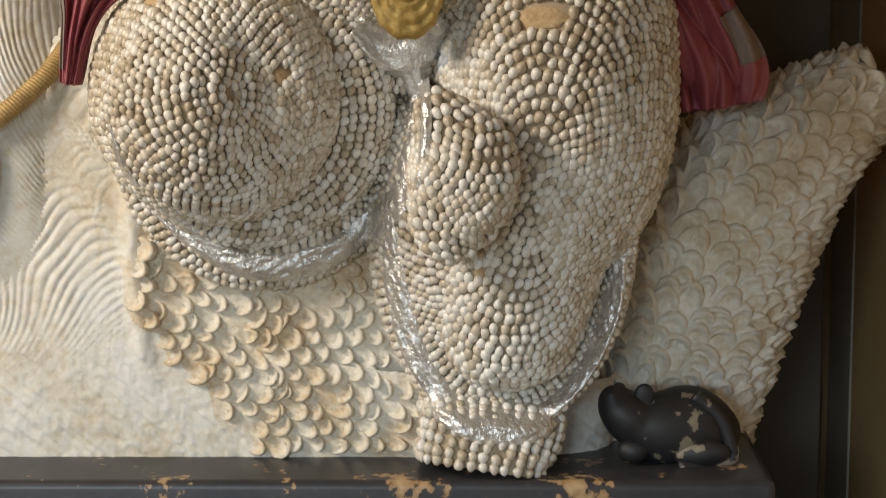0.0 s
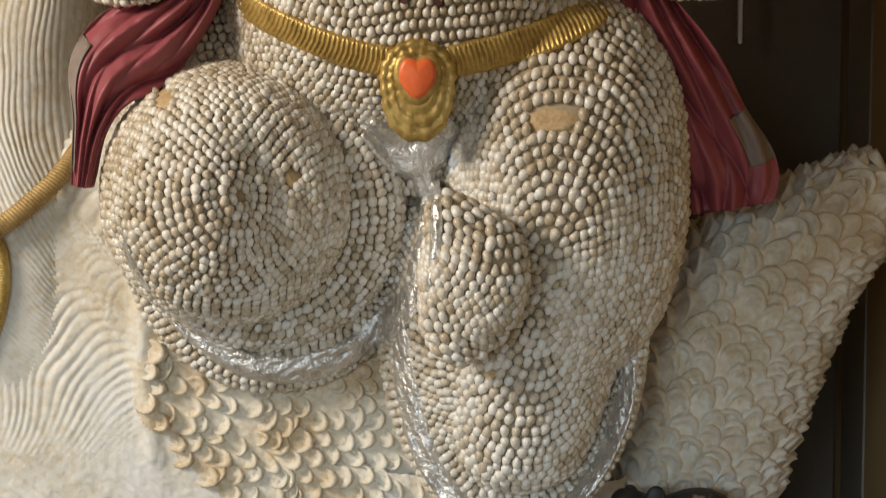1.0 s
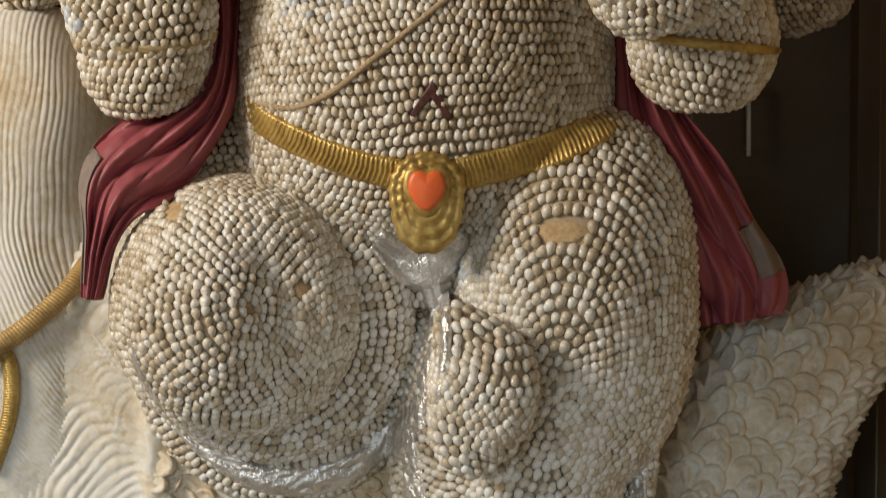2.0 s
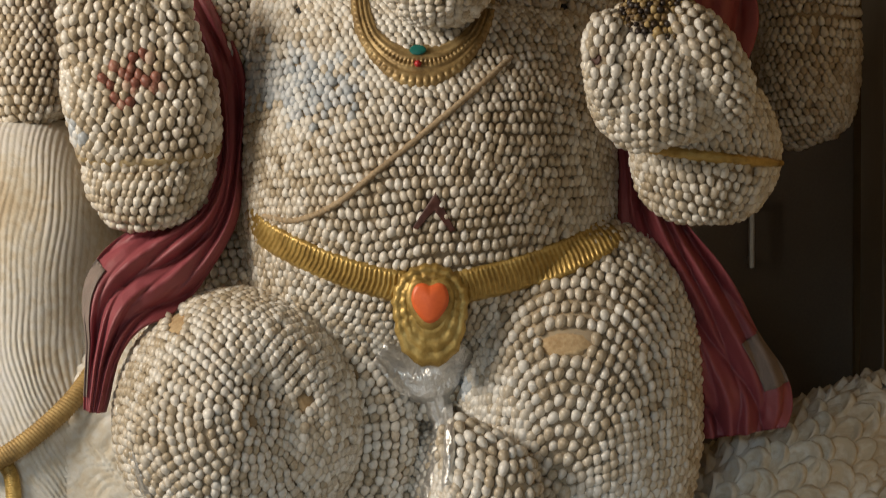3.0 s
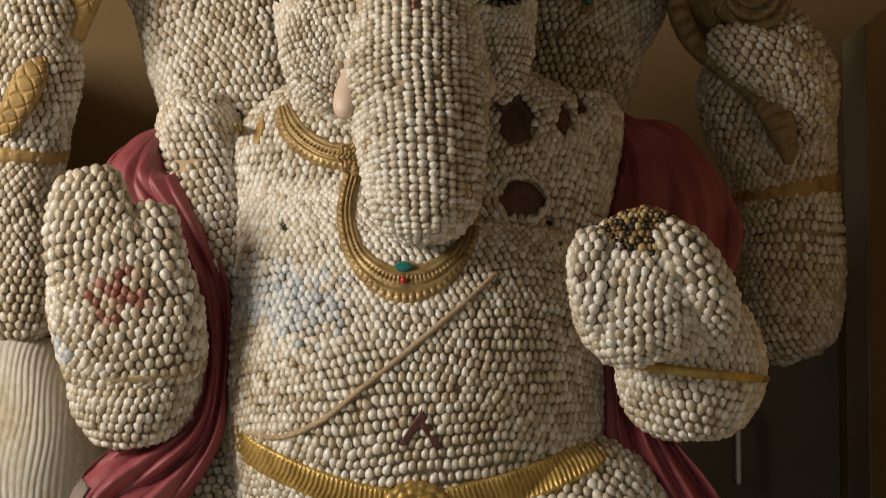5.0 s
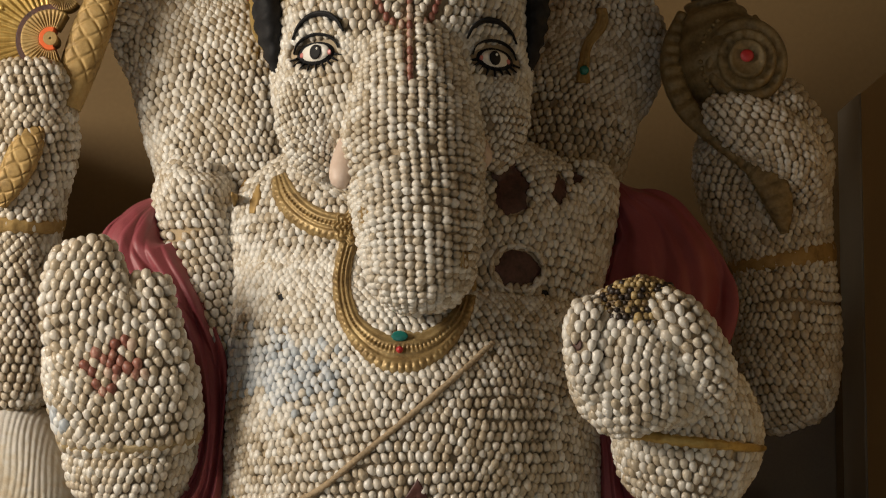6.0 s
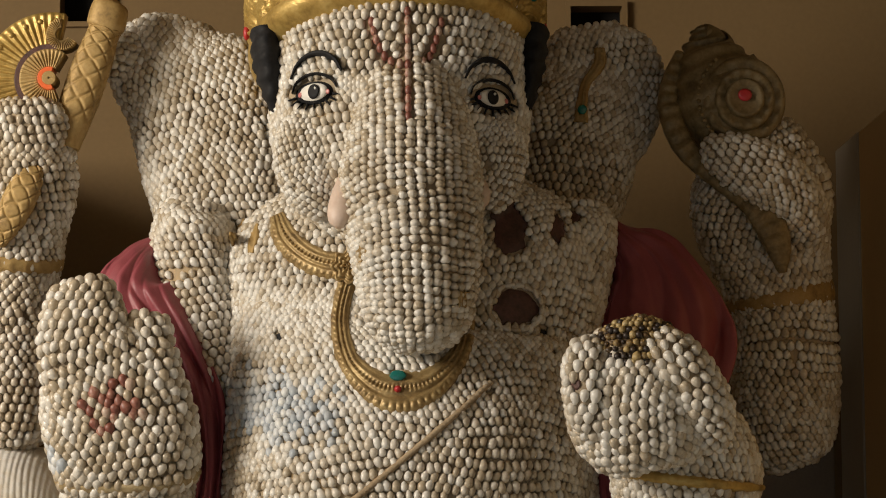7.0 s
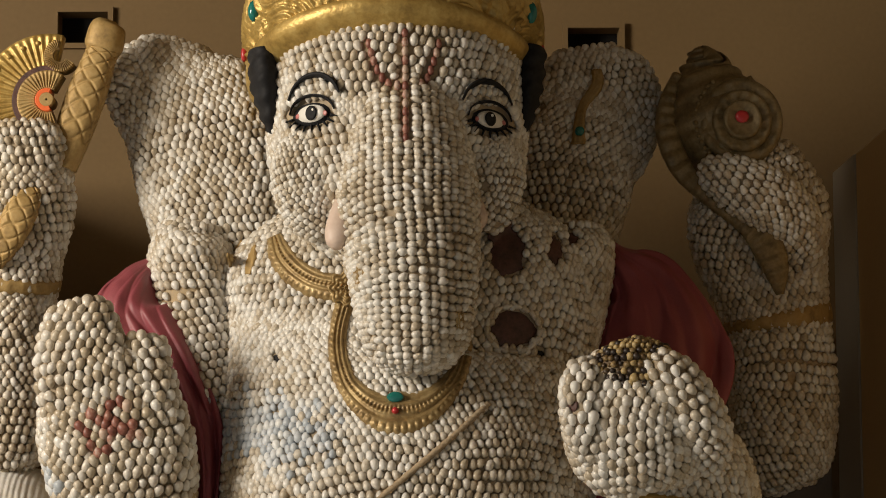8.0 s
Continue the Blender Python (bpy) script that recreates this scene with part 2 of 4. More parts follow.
def form(name, sections, step=0.0161, along=0.0145, size=(0.0073, 0.0097, 0.0073), shells=True, stagger=True, sway=0.03, swirl=None, upright=False, **kw):
    g = loft_grid(sections, **kw)
    v, f = loft_mesh(g)
    BODY[name] = dict(grid=g, v=v, f=f, tree=BVHTree.FromPolygons(v.tolist(), f), step=step, along=along, size=size, shells=shells, stagger=stagger, sway=sway, upright=upright or bool(swirl))
    if swirl:
        BODY[name]["grid_shells"] = rings_on(BODY[name]["tree"], *swirl)


TOWARDS = (0, 0, 1)
form("belly", [(-0.029, 4.62, 1.254, 0.252, 0.20), (-0.029, 4.6, 1.338, 0.332, 0.27), (-0.029, 4.58, 1.444, 0.348, 0.31),
               (-0.032, 4.58, 1.568, 0.348, 0.33), (-0.034, 4.6, 1.704, 0.343, 0.30), (-0.034, 4.62, 1.831, 0.341, 0.25),
               (-0.027, 4.62, 1.911, 0.342, 0.22), (-0.034, 4.62, 2.006, 0.341, 0.20), (-0.039, 4.62, 2.080, 0.304, 0.17), (-0.042, 4.62, 2.144, 0.210, 0.13)],
     n=90, seg=110, power=2.15)
form("shoulder_left", [(-0.427, 4.64, 2.116, 0.045, 0.05), (-0.437, 4.64, 2.062, 0.072, 0.09), (-0.426, 4.62, 1.944, 0.078, 0.10), (-0.389, 4.6, 1.795, 0.07, 0.1), (-0.368, 4.6, 1.691, 0.05, 0.08)])
form("shoulder_right", [(0.274, 4.64, 2.114, 0.05, 0.05), (0.272, 4.64, 2.060, 0.075, 0.09), (0.261, 4.62, 1.941, 0.065, 0.09), (0.243, 4.6, 1.814, 0.055, 0.08)])
form("head", [(-0.047, 4.52, 2.639, 0.154, 0.12), (-0.048, 4.52, 2.553, 0.205, 0.19), (-0.048, 4.51, 2.455, 0.221, 0.205), (-0.049, 4.5, 2.359, 0.227, 0.205),
              (-0.050, 4.5, 2.275, 0.229, 0.20), (-0.050, 4.49, 2.200, 0.223, 0.19), (-0.049, 4.48, 2.131, 0.200, 0.18), (-0.045, 4.47, 2.073, 0.152, 0.15), (-0.041, 4.47, 2.022, 0.081, 0.10)],
     n=80, seg=100, sway=0.02, step=0.0166, along=0.0150, size=(0.0075, 0.0099, 0.0075))
form("trunk", [(-0.036, 4.42, 2.365, 0.045, 0.08), (-0.033, 4.38, 2.286, 0.079, 0.105), (-0.029, 4.345, 2.189, 0.106, 0.12), (-0.028, 4.32, 2.105, 0.115, 0.125), (-0.022, 4.3, 2.014, 0.107, 0.115),
               (-0.017, 4.28, 1.923, 0.094, 0.10), (-0.015, 4.27, 1.869, 0.082, 0.09), (-0.013, 4.27, 1.835, 0.056, 0.065), (-0.012, 4.27, 1.820, 0.019, 0.03)],
     n=80, seg=80, step=0.0126, along=0.0164, size=(0.0089, 0.0069, 0.0080), stagger=False, sway=0.028)
CHEEK = dict(n=50, seg=60, step=0.0117, along=0.0108, size=(0.0054, 0.0067, 0.0054))
form("cheek_left", [(-0.198, 4.4, 2.251, 0.025, 0.02), (-0.200, 4.395, 2.226, 0.052, 0.045), (-0.202, 4.39, 2.176, 0.066, 0.056), (-0.193, 4.39, 2.120, 0.058, 0.05), (-0.168, 4.39, 2.074, 0.03, 0.025)], **CHEEK)
form("cheek_right", [(0.116, 4.4, 2.240, 0.022, 0.02), (0.116, 4.395, 2.214, 0.046, 0.045), (0.115, 4.39, 2.170, 0.058, 0.056), (0.107, 4.39, 2.119, 0.05, 0.05), (0.094, 4.39, 2.079, 0.026, 0.025)], **CHEEK)
EAR = dict(n=70, seg=80, power=2.4, step=0.0156, along=0.0142, size=(0.0071, 0.0094, 0.0071))
form("ear_left", [(-0.464, 4.720, 2.475, 0.043, 0.030), (-0.471, 4.720, 2.445, 0.107, 0.046), (-0.466, 4.720, 2.399, 0.138, 0.051), (-0.441, 4.720, 2.339, 0.132, 0.056), (-0.418, 4.710, 2.266, 0.135, 0.061),
                  (-0.398, 4.700, 2.188, 0.135, 0.066), (-0.386, 4.690, 2.121, 0.126, 0.071), (-0.377, 4.680, 2.055, 0.120, 0.061)], **EAR)
form("ear_left_tip", [(-0.520, 4.72, 2.425, 0.06, 0.04), (-0.575, 4.71, 2.408, 0.052, 0.038), (-0.610, 4.70, 2.398, 0.034, 0.03), (-0.630, 4.70, 2.393, 0.012, 0.014)], step=0.0156, along=0.0142, size=(0.0071, 0.0094, 0.0071))
form("ear_right", [(0.318, 4.850, 2.487, 0.050, 0.031), (0.323, 4.850, 2.455, 0.094, 0.047), (0.334, 4.850, 2.404, 0.123, 0.052), (0.332, 4.850, 2.358, 0.127, 0.057), (0.314, 4.840, 2.306, 0.123, 0.062),
                   (0.295, 4.830, 2.254, 0.111, 0.062), (0.283, 4.820, 2.191, 0.108, 0.062), (0.274, 4.810, 2.123, 0.094, 0.062), (0.273, 4.800, 2.078, 0.083, 0.052)], **EAR)
# raised open hand
form("palm", [(-0.603, 4.340, 1.944, 0.027, 0.019), (-0.601, 4.340, 1.926, 0.049, 0.029), (-0.601, 4.340, 1.878, 0.067, 0.036), (-0.593, 4.340, 1.825, 0.081, 0.042), (-0.567, 4.350, 1.775, 0.111, 0.047),
              (-0.545, 4.360, 1.717, 0.123, 0.058), (-0.531, 4.380, 1.647, 0.122, 0.068), (-0.528, 4.400, 1.593, 0.112, 0.063)], n=60, seg=70, step=0.0186, along=0.0168, size=(0.0084, 0.0112, 0.0084), power=2.5)
form("thumb", [(-0.494, 4.350, 1.884, 0.013, 0.015), (-0.493, 4.350, 1.869, 0.028, 0.026), (-0.482, 4.350, 1.805, 0.038, 0.036), (-0.474, 4.350, 1.736, 0.042, 0.042)], step=0.0189, along=0.0172, size=(0.0086, 0.0114, 0.0086))
form("forearm_left", [(-0.533, 4.440, 1.623, 0.101, 0.093), (-0.532, 4.450, 1.574, 0.113, 0.124), (-0.527, 4.460, 1.527, 0.101, 0.124), (-0.522, 4.470, 1.492, 0.072, 0.093), (-0.518, 4.470, 1.472, 0.030, 0.041)])
form("upper_arm_left", [(-0.534, 4.520, 1.548, 0.083, 0.083), (-0.521, 4.680, 1.633, 0.088, 0.088), (-0.479, 4.800, 1.788, 0.078, 0.083)], shells=False)
# second pair of arms, behind
BACK = dict(n=70, seg=70, step=0.0162, along=0.0147, size=(0.0073, 0.0097, 0.0073))
form("rear_arm_left", [(-0.771, 4.68, 1.655, 0.03, 0.03), (-0.779, 4.68, 1.679, 0.066, 0.07), (-0.788, 4.68, 1.758, 0.085, 0.09), (-0.795, 4.68, 1.865, 0.090, 0.09), (-0.789, 4.68, 1.971, 0.083, 0.085),
                       (-0.777, 4.66, 2.066, 0.087, 0.08), (-0.758, 4.64, 2.149, 0.091, 0.08), (-0.752, 4.62, 2.221, 0.084, 0.075), (-0.746, 4.6, 2.271, 0.079, 0.07), (-0.746, 4.6, 2.298, 0.047, 0.04)], **BACK)
form("rear_arm_right", [(0.715, 4.840, 1.627, 0.031, 0.031), (0.707, 4.840, 1.655, 0.068, 0.072), (0.698, 4.840, 1.738, 0.092, 0.093), (0.696, 4.840, 1.848, 0.096, 0.093), (0.689, 4.840, 1.947, 0.093, 0.088),
                        (0.669, 4.830, 2.035, 0.110, 0.083), (0.652, 4.810, 2.111, 0.128, 0.083), (0.649, 4.790, 2.175, 0.124, 0.083), (0.640, 4.780, 2.229, 0.095, 0.072), (0.619, 4.780, 2.262, 0.054, 0.041)], **BACK)
form("rear_hand_right", [(0.534, 4.720, 2.231, 0.010, 0.021), (0.553, 4.715, 2.223, 0.031, 0.041), (0.595, 4.710, 2.202, 0.048, 0.052), (0.652, 4.715, 2.171, 0.056, 0.057), (0.704, 4.740, 2.124, 0.054, 0.052), (0.724, 4.780, 2.067, 0.041, 0.041)], step=0.0155, along=0.0140, size=(0.0070, 0.0093, 0.0070))
# closed hand that holds a sweet
form("fist", [(0.350, 4.16, 1.824, 0.038, 0.04), (0.343, 4.16, 1.798, 0.087, 0.08), (0.343, 4.16, 1.751, 0.107, 0.11), (0.362, 4.17, 1.704, 0.118, 0.115),
              (0.388, 4.19, 1.664, 0.095, 0.1), (0.396, 4.2, 1.636, 0.06, 0.06), (0.398, 4.2, 1.626, 0.02, 0.02)], n=50, seg=70, step=0.0172, along=0.0156, size=(0.0078, 0.0104, 0.0078))
form("fist_thumb", [(0.372, 4.10, 1.818, 0.012, 0.02), (0.395, 4.085, 1.800, 0.032, 0.04), (0.432, 4.085, 1.755, 0.038, 0.045), (0.462, 4.11, 1.700, 0.036, 0.045), (0.470, 4.15, 1.660, 0.02, 0.03)], step=0.0172, along=0.0156, size=(0.0078, 0.0104, 0.0078))
form("fist_finger", [(0.266, 4.13, 1.808, 0.012, 0.02), (0.262, 4.11, 1.790, 0.028, 0.035), (0.262, 4.10, 1.750, 0.032, 0.04), (0.270, 4.11, 1.700, 0.03, 0.04), (0.282, 4.13, 1.665, 0.015, 0.02)], step=0.0172, along=0.0156, size=(0.0078, 0.0104, 0.0078))
form("forearm_right", [(0.457, 4.32, 1.709, 0.078, 0.08), (0.452, 4.32, 1.646, 0.112, 0.12), (0.445, 4.32, 1.587, 0.121, 0.13), (0.441, 4.33, 1.538, 0.106, 0.12), (0.440, 4.34, 1.503, 0.074, 0.09), (0.440, 4.34, 1.481, 0.029, 0.04)])
form("upper_arm_right", [(0.460, 4.500, 1.588, 0.093, 0.093), (0.416, 4.690, 1.782, 0.103, 0.093), (0.358, 4.780, 1.960, 0.093, 0.093)], shells=False)
# folded leg: thigh and knee come forward
LEG = dict(step=0.0162, along=0.0162, size=(0.0078, 0.0098, 0.0078))
form("knee_left", [(-0.339, 4.68, 1.413, 0.061, 0.08), (-0.339, 4.67, 1.392, 0.127, 0.15), (-0.338, 4.65, 1.339, 0.199, 0.19), (-0.335, 4.64, 1.257, 0.252, 0.2), (-0.330, 4.64, 1.164, 0.25, 0.16), (-0.322, 4.64, 1.069, 0.23, 0.14),
                   (-0.312, 4.64, 0.975, 0.2, 0.12), (-0.305, 4.64, 0.92, 0.1, 0.1)], n=90, seg=110, power=2.3, **LEG)
form("knee_cap", [(-0.364, 4.60, 1.118, 0.214, 0.222), (-0.366, 4.50, 1.120, 0.222, 0.231), (-0.368, 4.40, 1.124, 0.219, 0.227), (-0.366, 4.32, 1.128, 0.199, 0.206), (-0.358, 4.26, 1.132, 0.160, 0.166), (-0.348, 4.225, 1.136, 0.110, 0.114), (-0.338, 4.21, 1.14, 0.056, 0.058), (-0.335, 4.207, 1.141, 0.012, 0.012)],
     ref=TOWARDS, n=80, seg=110, sway=0.03, upright=True, **LEG)
form("knee_lip", [(-0.312, 4.62, 1.095, 0.248, 0.240), (-0.312, 4.47, 1.095, 0.250, 0.244), (-0.312, 4.40, 1.095, 0.245, 0.239), (-0.312, 4.372, 1.095, 0.226, 0.221), (-0.312, 4.365, 1.095, 0.2, 0.2), (-0.312, 4.362, 1.095, 0.05, 0.05)],
     ref=TOWARDS, n=60, seg=110, sway=0.0, upright=True, **LEG)
form("hem_left", [(-0.308, 4.74, 1.055, 0.270, 0.303), (-0.295, 4.55, 1.074, 0.276, 0.311), (-0.290, 4.47, 1.083, 0.274, 0.309), (-0.288, 4.445, 1.085, 0.253, 0.287), (-0.288, 4.44, 1.086, 0.05, 0.05)], ref=TOWARDS, n=60, seg=110, **LEG)
form("shin_right", [(0.239, 4.56, 1.395, 0.123, 0.12), (0.237, 4.52, 1.345, 0.188, 0.2), (0.237, 4.5, 1.265, 0.206, 0.25), (0.237, 4.48, 1.175, 0.210, 0.26), (0.227, 4.47, 1.073, 0.215, 0.25),
                    (0.196, 4.46, 0.972, 0.212, 0.23), (0.156, 4.45, 0.860, 0.178, 0.21), (0.149, 4.44, 0.770, 0.155, 0.195), (0.148, 4.43, 0.690, 0.130, 0.17), (0.148, 4.43, 0.632, 0.095, 0.13), (0.148, 4.43, 0.600, 0.040, 0.06)],
     n=80, seg=100, step=0.0187, along=0.0172, size=(0.0085, 0.0110, 0.0085), sway=0.012, swirl=(0.185, 1.0))
form("hem_right", [(0.146, 4.62, 0.855, 0.230, 0.361), (0.143, 4.5, 0.873, 0.235, 0.360), (0.140, 4.43, 0.883, 0.231, 0.358), (0.139, 4.4, 0.888, 0.214, 0.338), (0.142, 4.395, 0.888, 0.05, 0.05)], ref=TOWARDS, n=50, seg=100, **LEG)
form("foot_right", [(0.124, 4.40, 0.556, 0.122, 0.06), (0.118, 4.39, 0.525, 0.122, 0.085), (0.106, 4.38, 0.490, 0.110, 0.095), (0.100, 4.375, 0.455, 0.106, 0.095)], step=0.018, along=0.0205, stagger=False, sway=0.0, power=3.6, size=(0.0088, 0.0102, 0.009))
form("sole_left", [(0.007, 4.22, 1.136, 0.014, 0.03), (0.025, 4.21, 1.106, 0.040, 0.05), (0.051, 4.2, 1.059, 0.074, 0.06), (0.065, 4.19, 1.021, 0.084, 0.065), (0.061, 4.19, 0.973, 0.080, 0.065), (0.056, 4.19, 0.929, 0.071, 0.06), (0.077, 4.2, 0.900, 0.044, 0.05), (0.085, 4.2, 0.885, 0.02, 0.03)],
     step=0.0183, along=0.0166, size=(0.0083, 0.0110, 0.0083), power=3.0, n=60)
form("lap", [(-0.037, 4.55, 1.126, 0.153, 0.13), (-0.037, 4.55, 1.199, 0.174, 0.15), (-0.037, 4.56, 1.281, 0.205, 0.17), (-0.037, 4.58, 1.363, 0.225, 0.16)], step=0.0160, along=0.0145, size=(0.0073, 0.0096, 0.0073))

WHOLE_V, WHOLE_F = [], []
for b in BODY.values():
    o = len(WHOLE_V)
    WHOLE_V += b["v"].tolist()
    WHOLE_F += [[q + o for q in f] for f in b["f"]]
WHOLE = BVHTree.FromPolygons(WHOLE_V, WHOLE_F)


def depth_at(x, z, tree=None, default=4.5):
    """How far back the statue's front lies at x, z."""
    hit = (tree or WHOLE).ray_cast(Vector((x, 3.0, z)), Vector((0, 1, 0)))
    return hit[0].y if hit[0] else default


# bare patches where shells are missing: x, z, half width, half height, slot
PATCHES = [(0.200, 1.269, 0.045, 0.02, 6), (-0.248, 1.168, 0.016, 0.015, 6), (-0.471, 1.301, 0.022, 0.018, 6), (0.157, 1.902, 0.043, 0.036, 7),
           (0.206, 1.856, 0.009, 0.009, 3), (-0.264, 1.852, 0.007, 0.007, 3), (-0.164, 1.197, 0.008, 0.02, 6), (0.095, 0.826, 0.01, 0.01, 6), (0.242, 1.747, 0.008, 0.009, 7), (0.286, 1.733, 0.009, 0.008, 7),
           (0.149, 2.046, 0.032, 0.05, 7), (0.237, 2.052, 0.014, 0.030, 7), (0.270, 2.077, 0.014, 0.017, 7)]
# strokes of coloured shells: x, z to x, z, radius, slot
STROKES = [
           (-0.576, 1.745, -0.516, 1.715, 0.0095, 2), (-0.539, 1.768, -0.550, 1.680, 0.0095, 2), (-0.598, 1.724, -0.578, 1.712, 0.0085, 2), (-0.516, 1.731, -0.496, 1.718, 0.0085, 2), (-0.522, 1.763, -0.509, 1.758, 0.0085, 2), (-0.571, 1.689, -0.562, 1.675, 0.0085, 2),
           (-0.330, 1.735, -0.205, 1.705, 0.075, 5), (0.019, 1.208, 0.031, 1.179, 0.022, 5), (-0.666, 1.649, -0.645, 1.624, 0.0200, 5)]


# chains of single red shells on the brow
CHAINS = [[(-0.034, 2.413), (-0.033, 2.313), (-0.032, 2.206)], [(-0.097, 2.395), (-0.087, 2.359), (-0.067, 2.325), (-0.043, 2.315)], [(0.025, 2.395), (0.015, 2.358), (0.001, 2.326), (-0.021, 2.315)]]
LINKS = []
for path in CHAINS:
    fine = spline(path, 60)
    run = np.r_[0, np.cumsum(np.linalg.norm(np.diff(fine, axis=0), axis=1))]
    for q in np.arange(0, run[-1], 0.0165):
        LINKS.append((np.interp(q, run, fine[:, 0]), np.interp(q, run, fine[:, 1])))
EYES = [(-0.200, 2.278, 0.032), (0.117, 2.269, 0.031)]


def stroke_slot(x, z, rng):
    for x0, z0, x1, z1, r, slot in STROKES:
        dx, dz = x1 - x0, z1 - z0
        t = min(1, max(0, ((x - x0) * dx + (z - z0) * dz) / (dx * dx + dz * dz)))
        d = math.hypot(x - x0 - t * dx, z - z0 - t * dz)
        if d < r and (slot != 5 or rng.random() < 1.25 - d / r):
            return slot
    return 1


def build_statue():
    st = Stack()
    rng = np.random.default_rng(7)
    for name, b in BODY.items():
        st.add(b["v"], b["f"], 0)
    for name, b in BODY.items():
        if not b["shells"]:
            continue
        p, n, e = rows_on(b.get("grid_shells", b["grid"]), b["step"], b["along"], rng, b["stagger"], sway=b["sway"])
        if b["upright"]:
            e = unit(np.cross(np.array((0.12, 0.0, 1.0)), n))
        keep, slots = [], []
        others = [o["tree"] for k, o in BODY.items() if k != name]
        for i in range(len(p)):
            if n[i, 1] > 0.55:
                continue
            q = Vector(p[i])
            inside = False
            for tree in others:
                loc, nor, _, dist = tree.ray_cast(q, Vector((0.02, -1, 0.01)))
                if loc is not None and nor.y < 0 and dist > 0.004:
                    inside = True
                    break
            if inside:
                continue
            x, z = p[i, 0], p[i, 2]
            if n[i, 1] < -0.1 and any(((x - px) / rx) ** 2 + ((z - pz) / rz) ** 2 < 1 for px, pz, rx, rz, s in PATCHES):
                continue
            if name in ("head", "trunk") and any(((x - ex) / (ew * 1.5)) ** 2 + ((z - ez) / (ew * 0.95)) ** 2 < 1 for ex, ez, ew in EYES):
                continue
            if name in ("head", "trunk") and any((x - lx) ** 2 + (z - lz) ** 2 < 0.0105 ** 2 for lx, lz in LINKS):
                continue
            if rng.random() < 0.004:
                continue
            keep.append(i)
            slots.append(stroke_slot(x, z, rng) if n[i, 1] < 0 else 1)
        if not keep:
            continue
        sizes = np.array(b["size"]) * 1.06 * rng.normal(1, 0.07, (len(keep), 1)) * rng.normal(1, 0.05, (len(keep), 3))
        studs(st, p[keep], n[keep], e[keep], sizes, slots, 0.34, rng)
    # bare patches
    for px, pz, rx, rz, slot in PATCHES:
        disc(st, px, pz, rx * 1.08, rz * 1.08, 0.003, slot, rng)
    # shells laid on edge round the large hole
    hx, hz, hw, hh, _ = PATCHES[3]
    lip = [(hx + 1.12 * hw * math.cos(a), hz + 1.14 * hh * math.sin(a)) for a in np.arange(0, 2 * math.pi, 0.36)]
    at = np.array([(x, depth_at(x, z) - 0.006, z) for x, z in lip])
    studs(st, at, np.tile((0.0, -1.0, 0.0), (len(at), 1)), unit(at - np.array((hx, at[:, 1].mean(), hz))) * np.array((1.0, 0.0, 1.0)), np.tile((0.0055, 0.0105, 0.006), (len(at), 1)), [1] * len(at), 0.1, rng)
    eyes(st, rng)
    for lx, lz in LINKS:
        st.add(*ball((lx, depth_at(lx, lz) - 0.004, lz), (0.0062, 0.008, 0.0098), 8, 6), 2)
    return tagged(st.make("statue", [MORTAR, SHELL, SHELL_RED, BLACK, WHITE, SHELL_BLUE, TAN, BROWN, PINK, EYE_PINK]), "seated elephant-headed deity statue covered in cream shells, on a plaster mount", "statue")


def disc(st, x, z, rx, rz, lift, slot, rng, rings=4, seg=20, rough=0.12, dome=0.0):
    v = [(x, depth_at(x, z) - lift - dome, z)]
    for i in range(1, rings + 1):
        for j in range(seg):
            a, r = 2 * math.pi * j / seg, i / rings * (1 + (rng.normal(0, rough) if i == rings else 0))
            px, pz = x + rx * r * math.cos(a), z + rz * r * math.sin(a)
            v.append((px, depth_at(px, pz) - lift * (1 if i < rings else -0.5) - dome * (1 - (i / rings) ** 2), pz))
    f = [[0, 1 + j, 1 + (j + 1) % seg] for j in range(seg)]
    for i in range(rings - 1):
        b = 1 + i * seg
        f += [[b + j, b + seg + j, b + seg + (j + 1) % seg, b + (j + 1) % seg] for j in range(seg)]
    st.add(v, f, slot)


def ribbon_points(path, width, lift, n, across=7, thick=0.004, follow=True, relief=None):
    """A raised strip laid on the statue's front along x, z points; width may be a list along it."""
    c = spline([(p[0], p[1], w) for p, w in zip(path, width if isinstance(width, (list, tuple)) else [width] * len(path))], n)
    t = unit(np.gradient(c[:, :2], axis=0))
    nor = np.stack([-t[:, 1], t[:, 0]], 1)
    v = np.zeros((n, across, 3))
    for k, s in enumerate(np.linspace(-1, 1, across)):
        xz = c[:, :2] + nor * (c[:, 2:] / 2 * s)
        v[:, k, 0], v[:, k, 2] = xz[:, 0], xz[:, 1]
        v[:, k, 1] = [depth_at(*q) for q in xz]
    y = v[:, :, 1]
    pad = np.pad(y, ((2, 2), (0, 0)), mode="edge")
    low = np.min([pad[i:i + n] for i in range(5)], axis=0)
    pad = np.pad(low, ((2, 2), (0, 0)), mode="edge")
    v[:, :, 1] = np.mean([pad[i:i + n] for i in range(5)], axis=0)
    prof = 1 - np.linspace(-1, 1, across) ** 4
    v[:, :, 1] -= lift * (0.4 + 0.6 * prof)[None]
    if relief is not None:
        s = np.r_[0, np.cumsum(np.linalg.norm(np.diff(c[:, :2], axis=0), axis=1))]
        v[:, :, 1] -= relief(s[:, None], np.linspace(-1, 1, across)[None]) * prof[None]
    return v


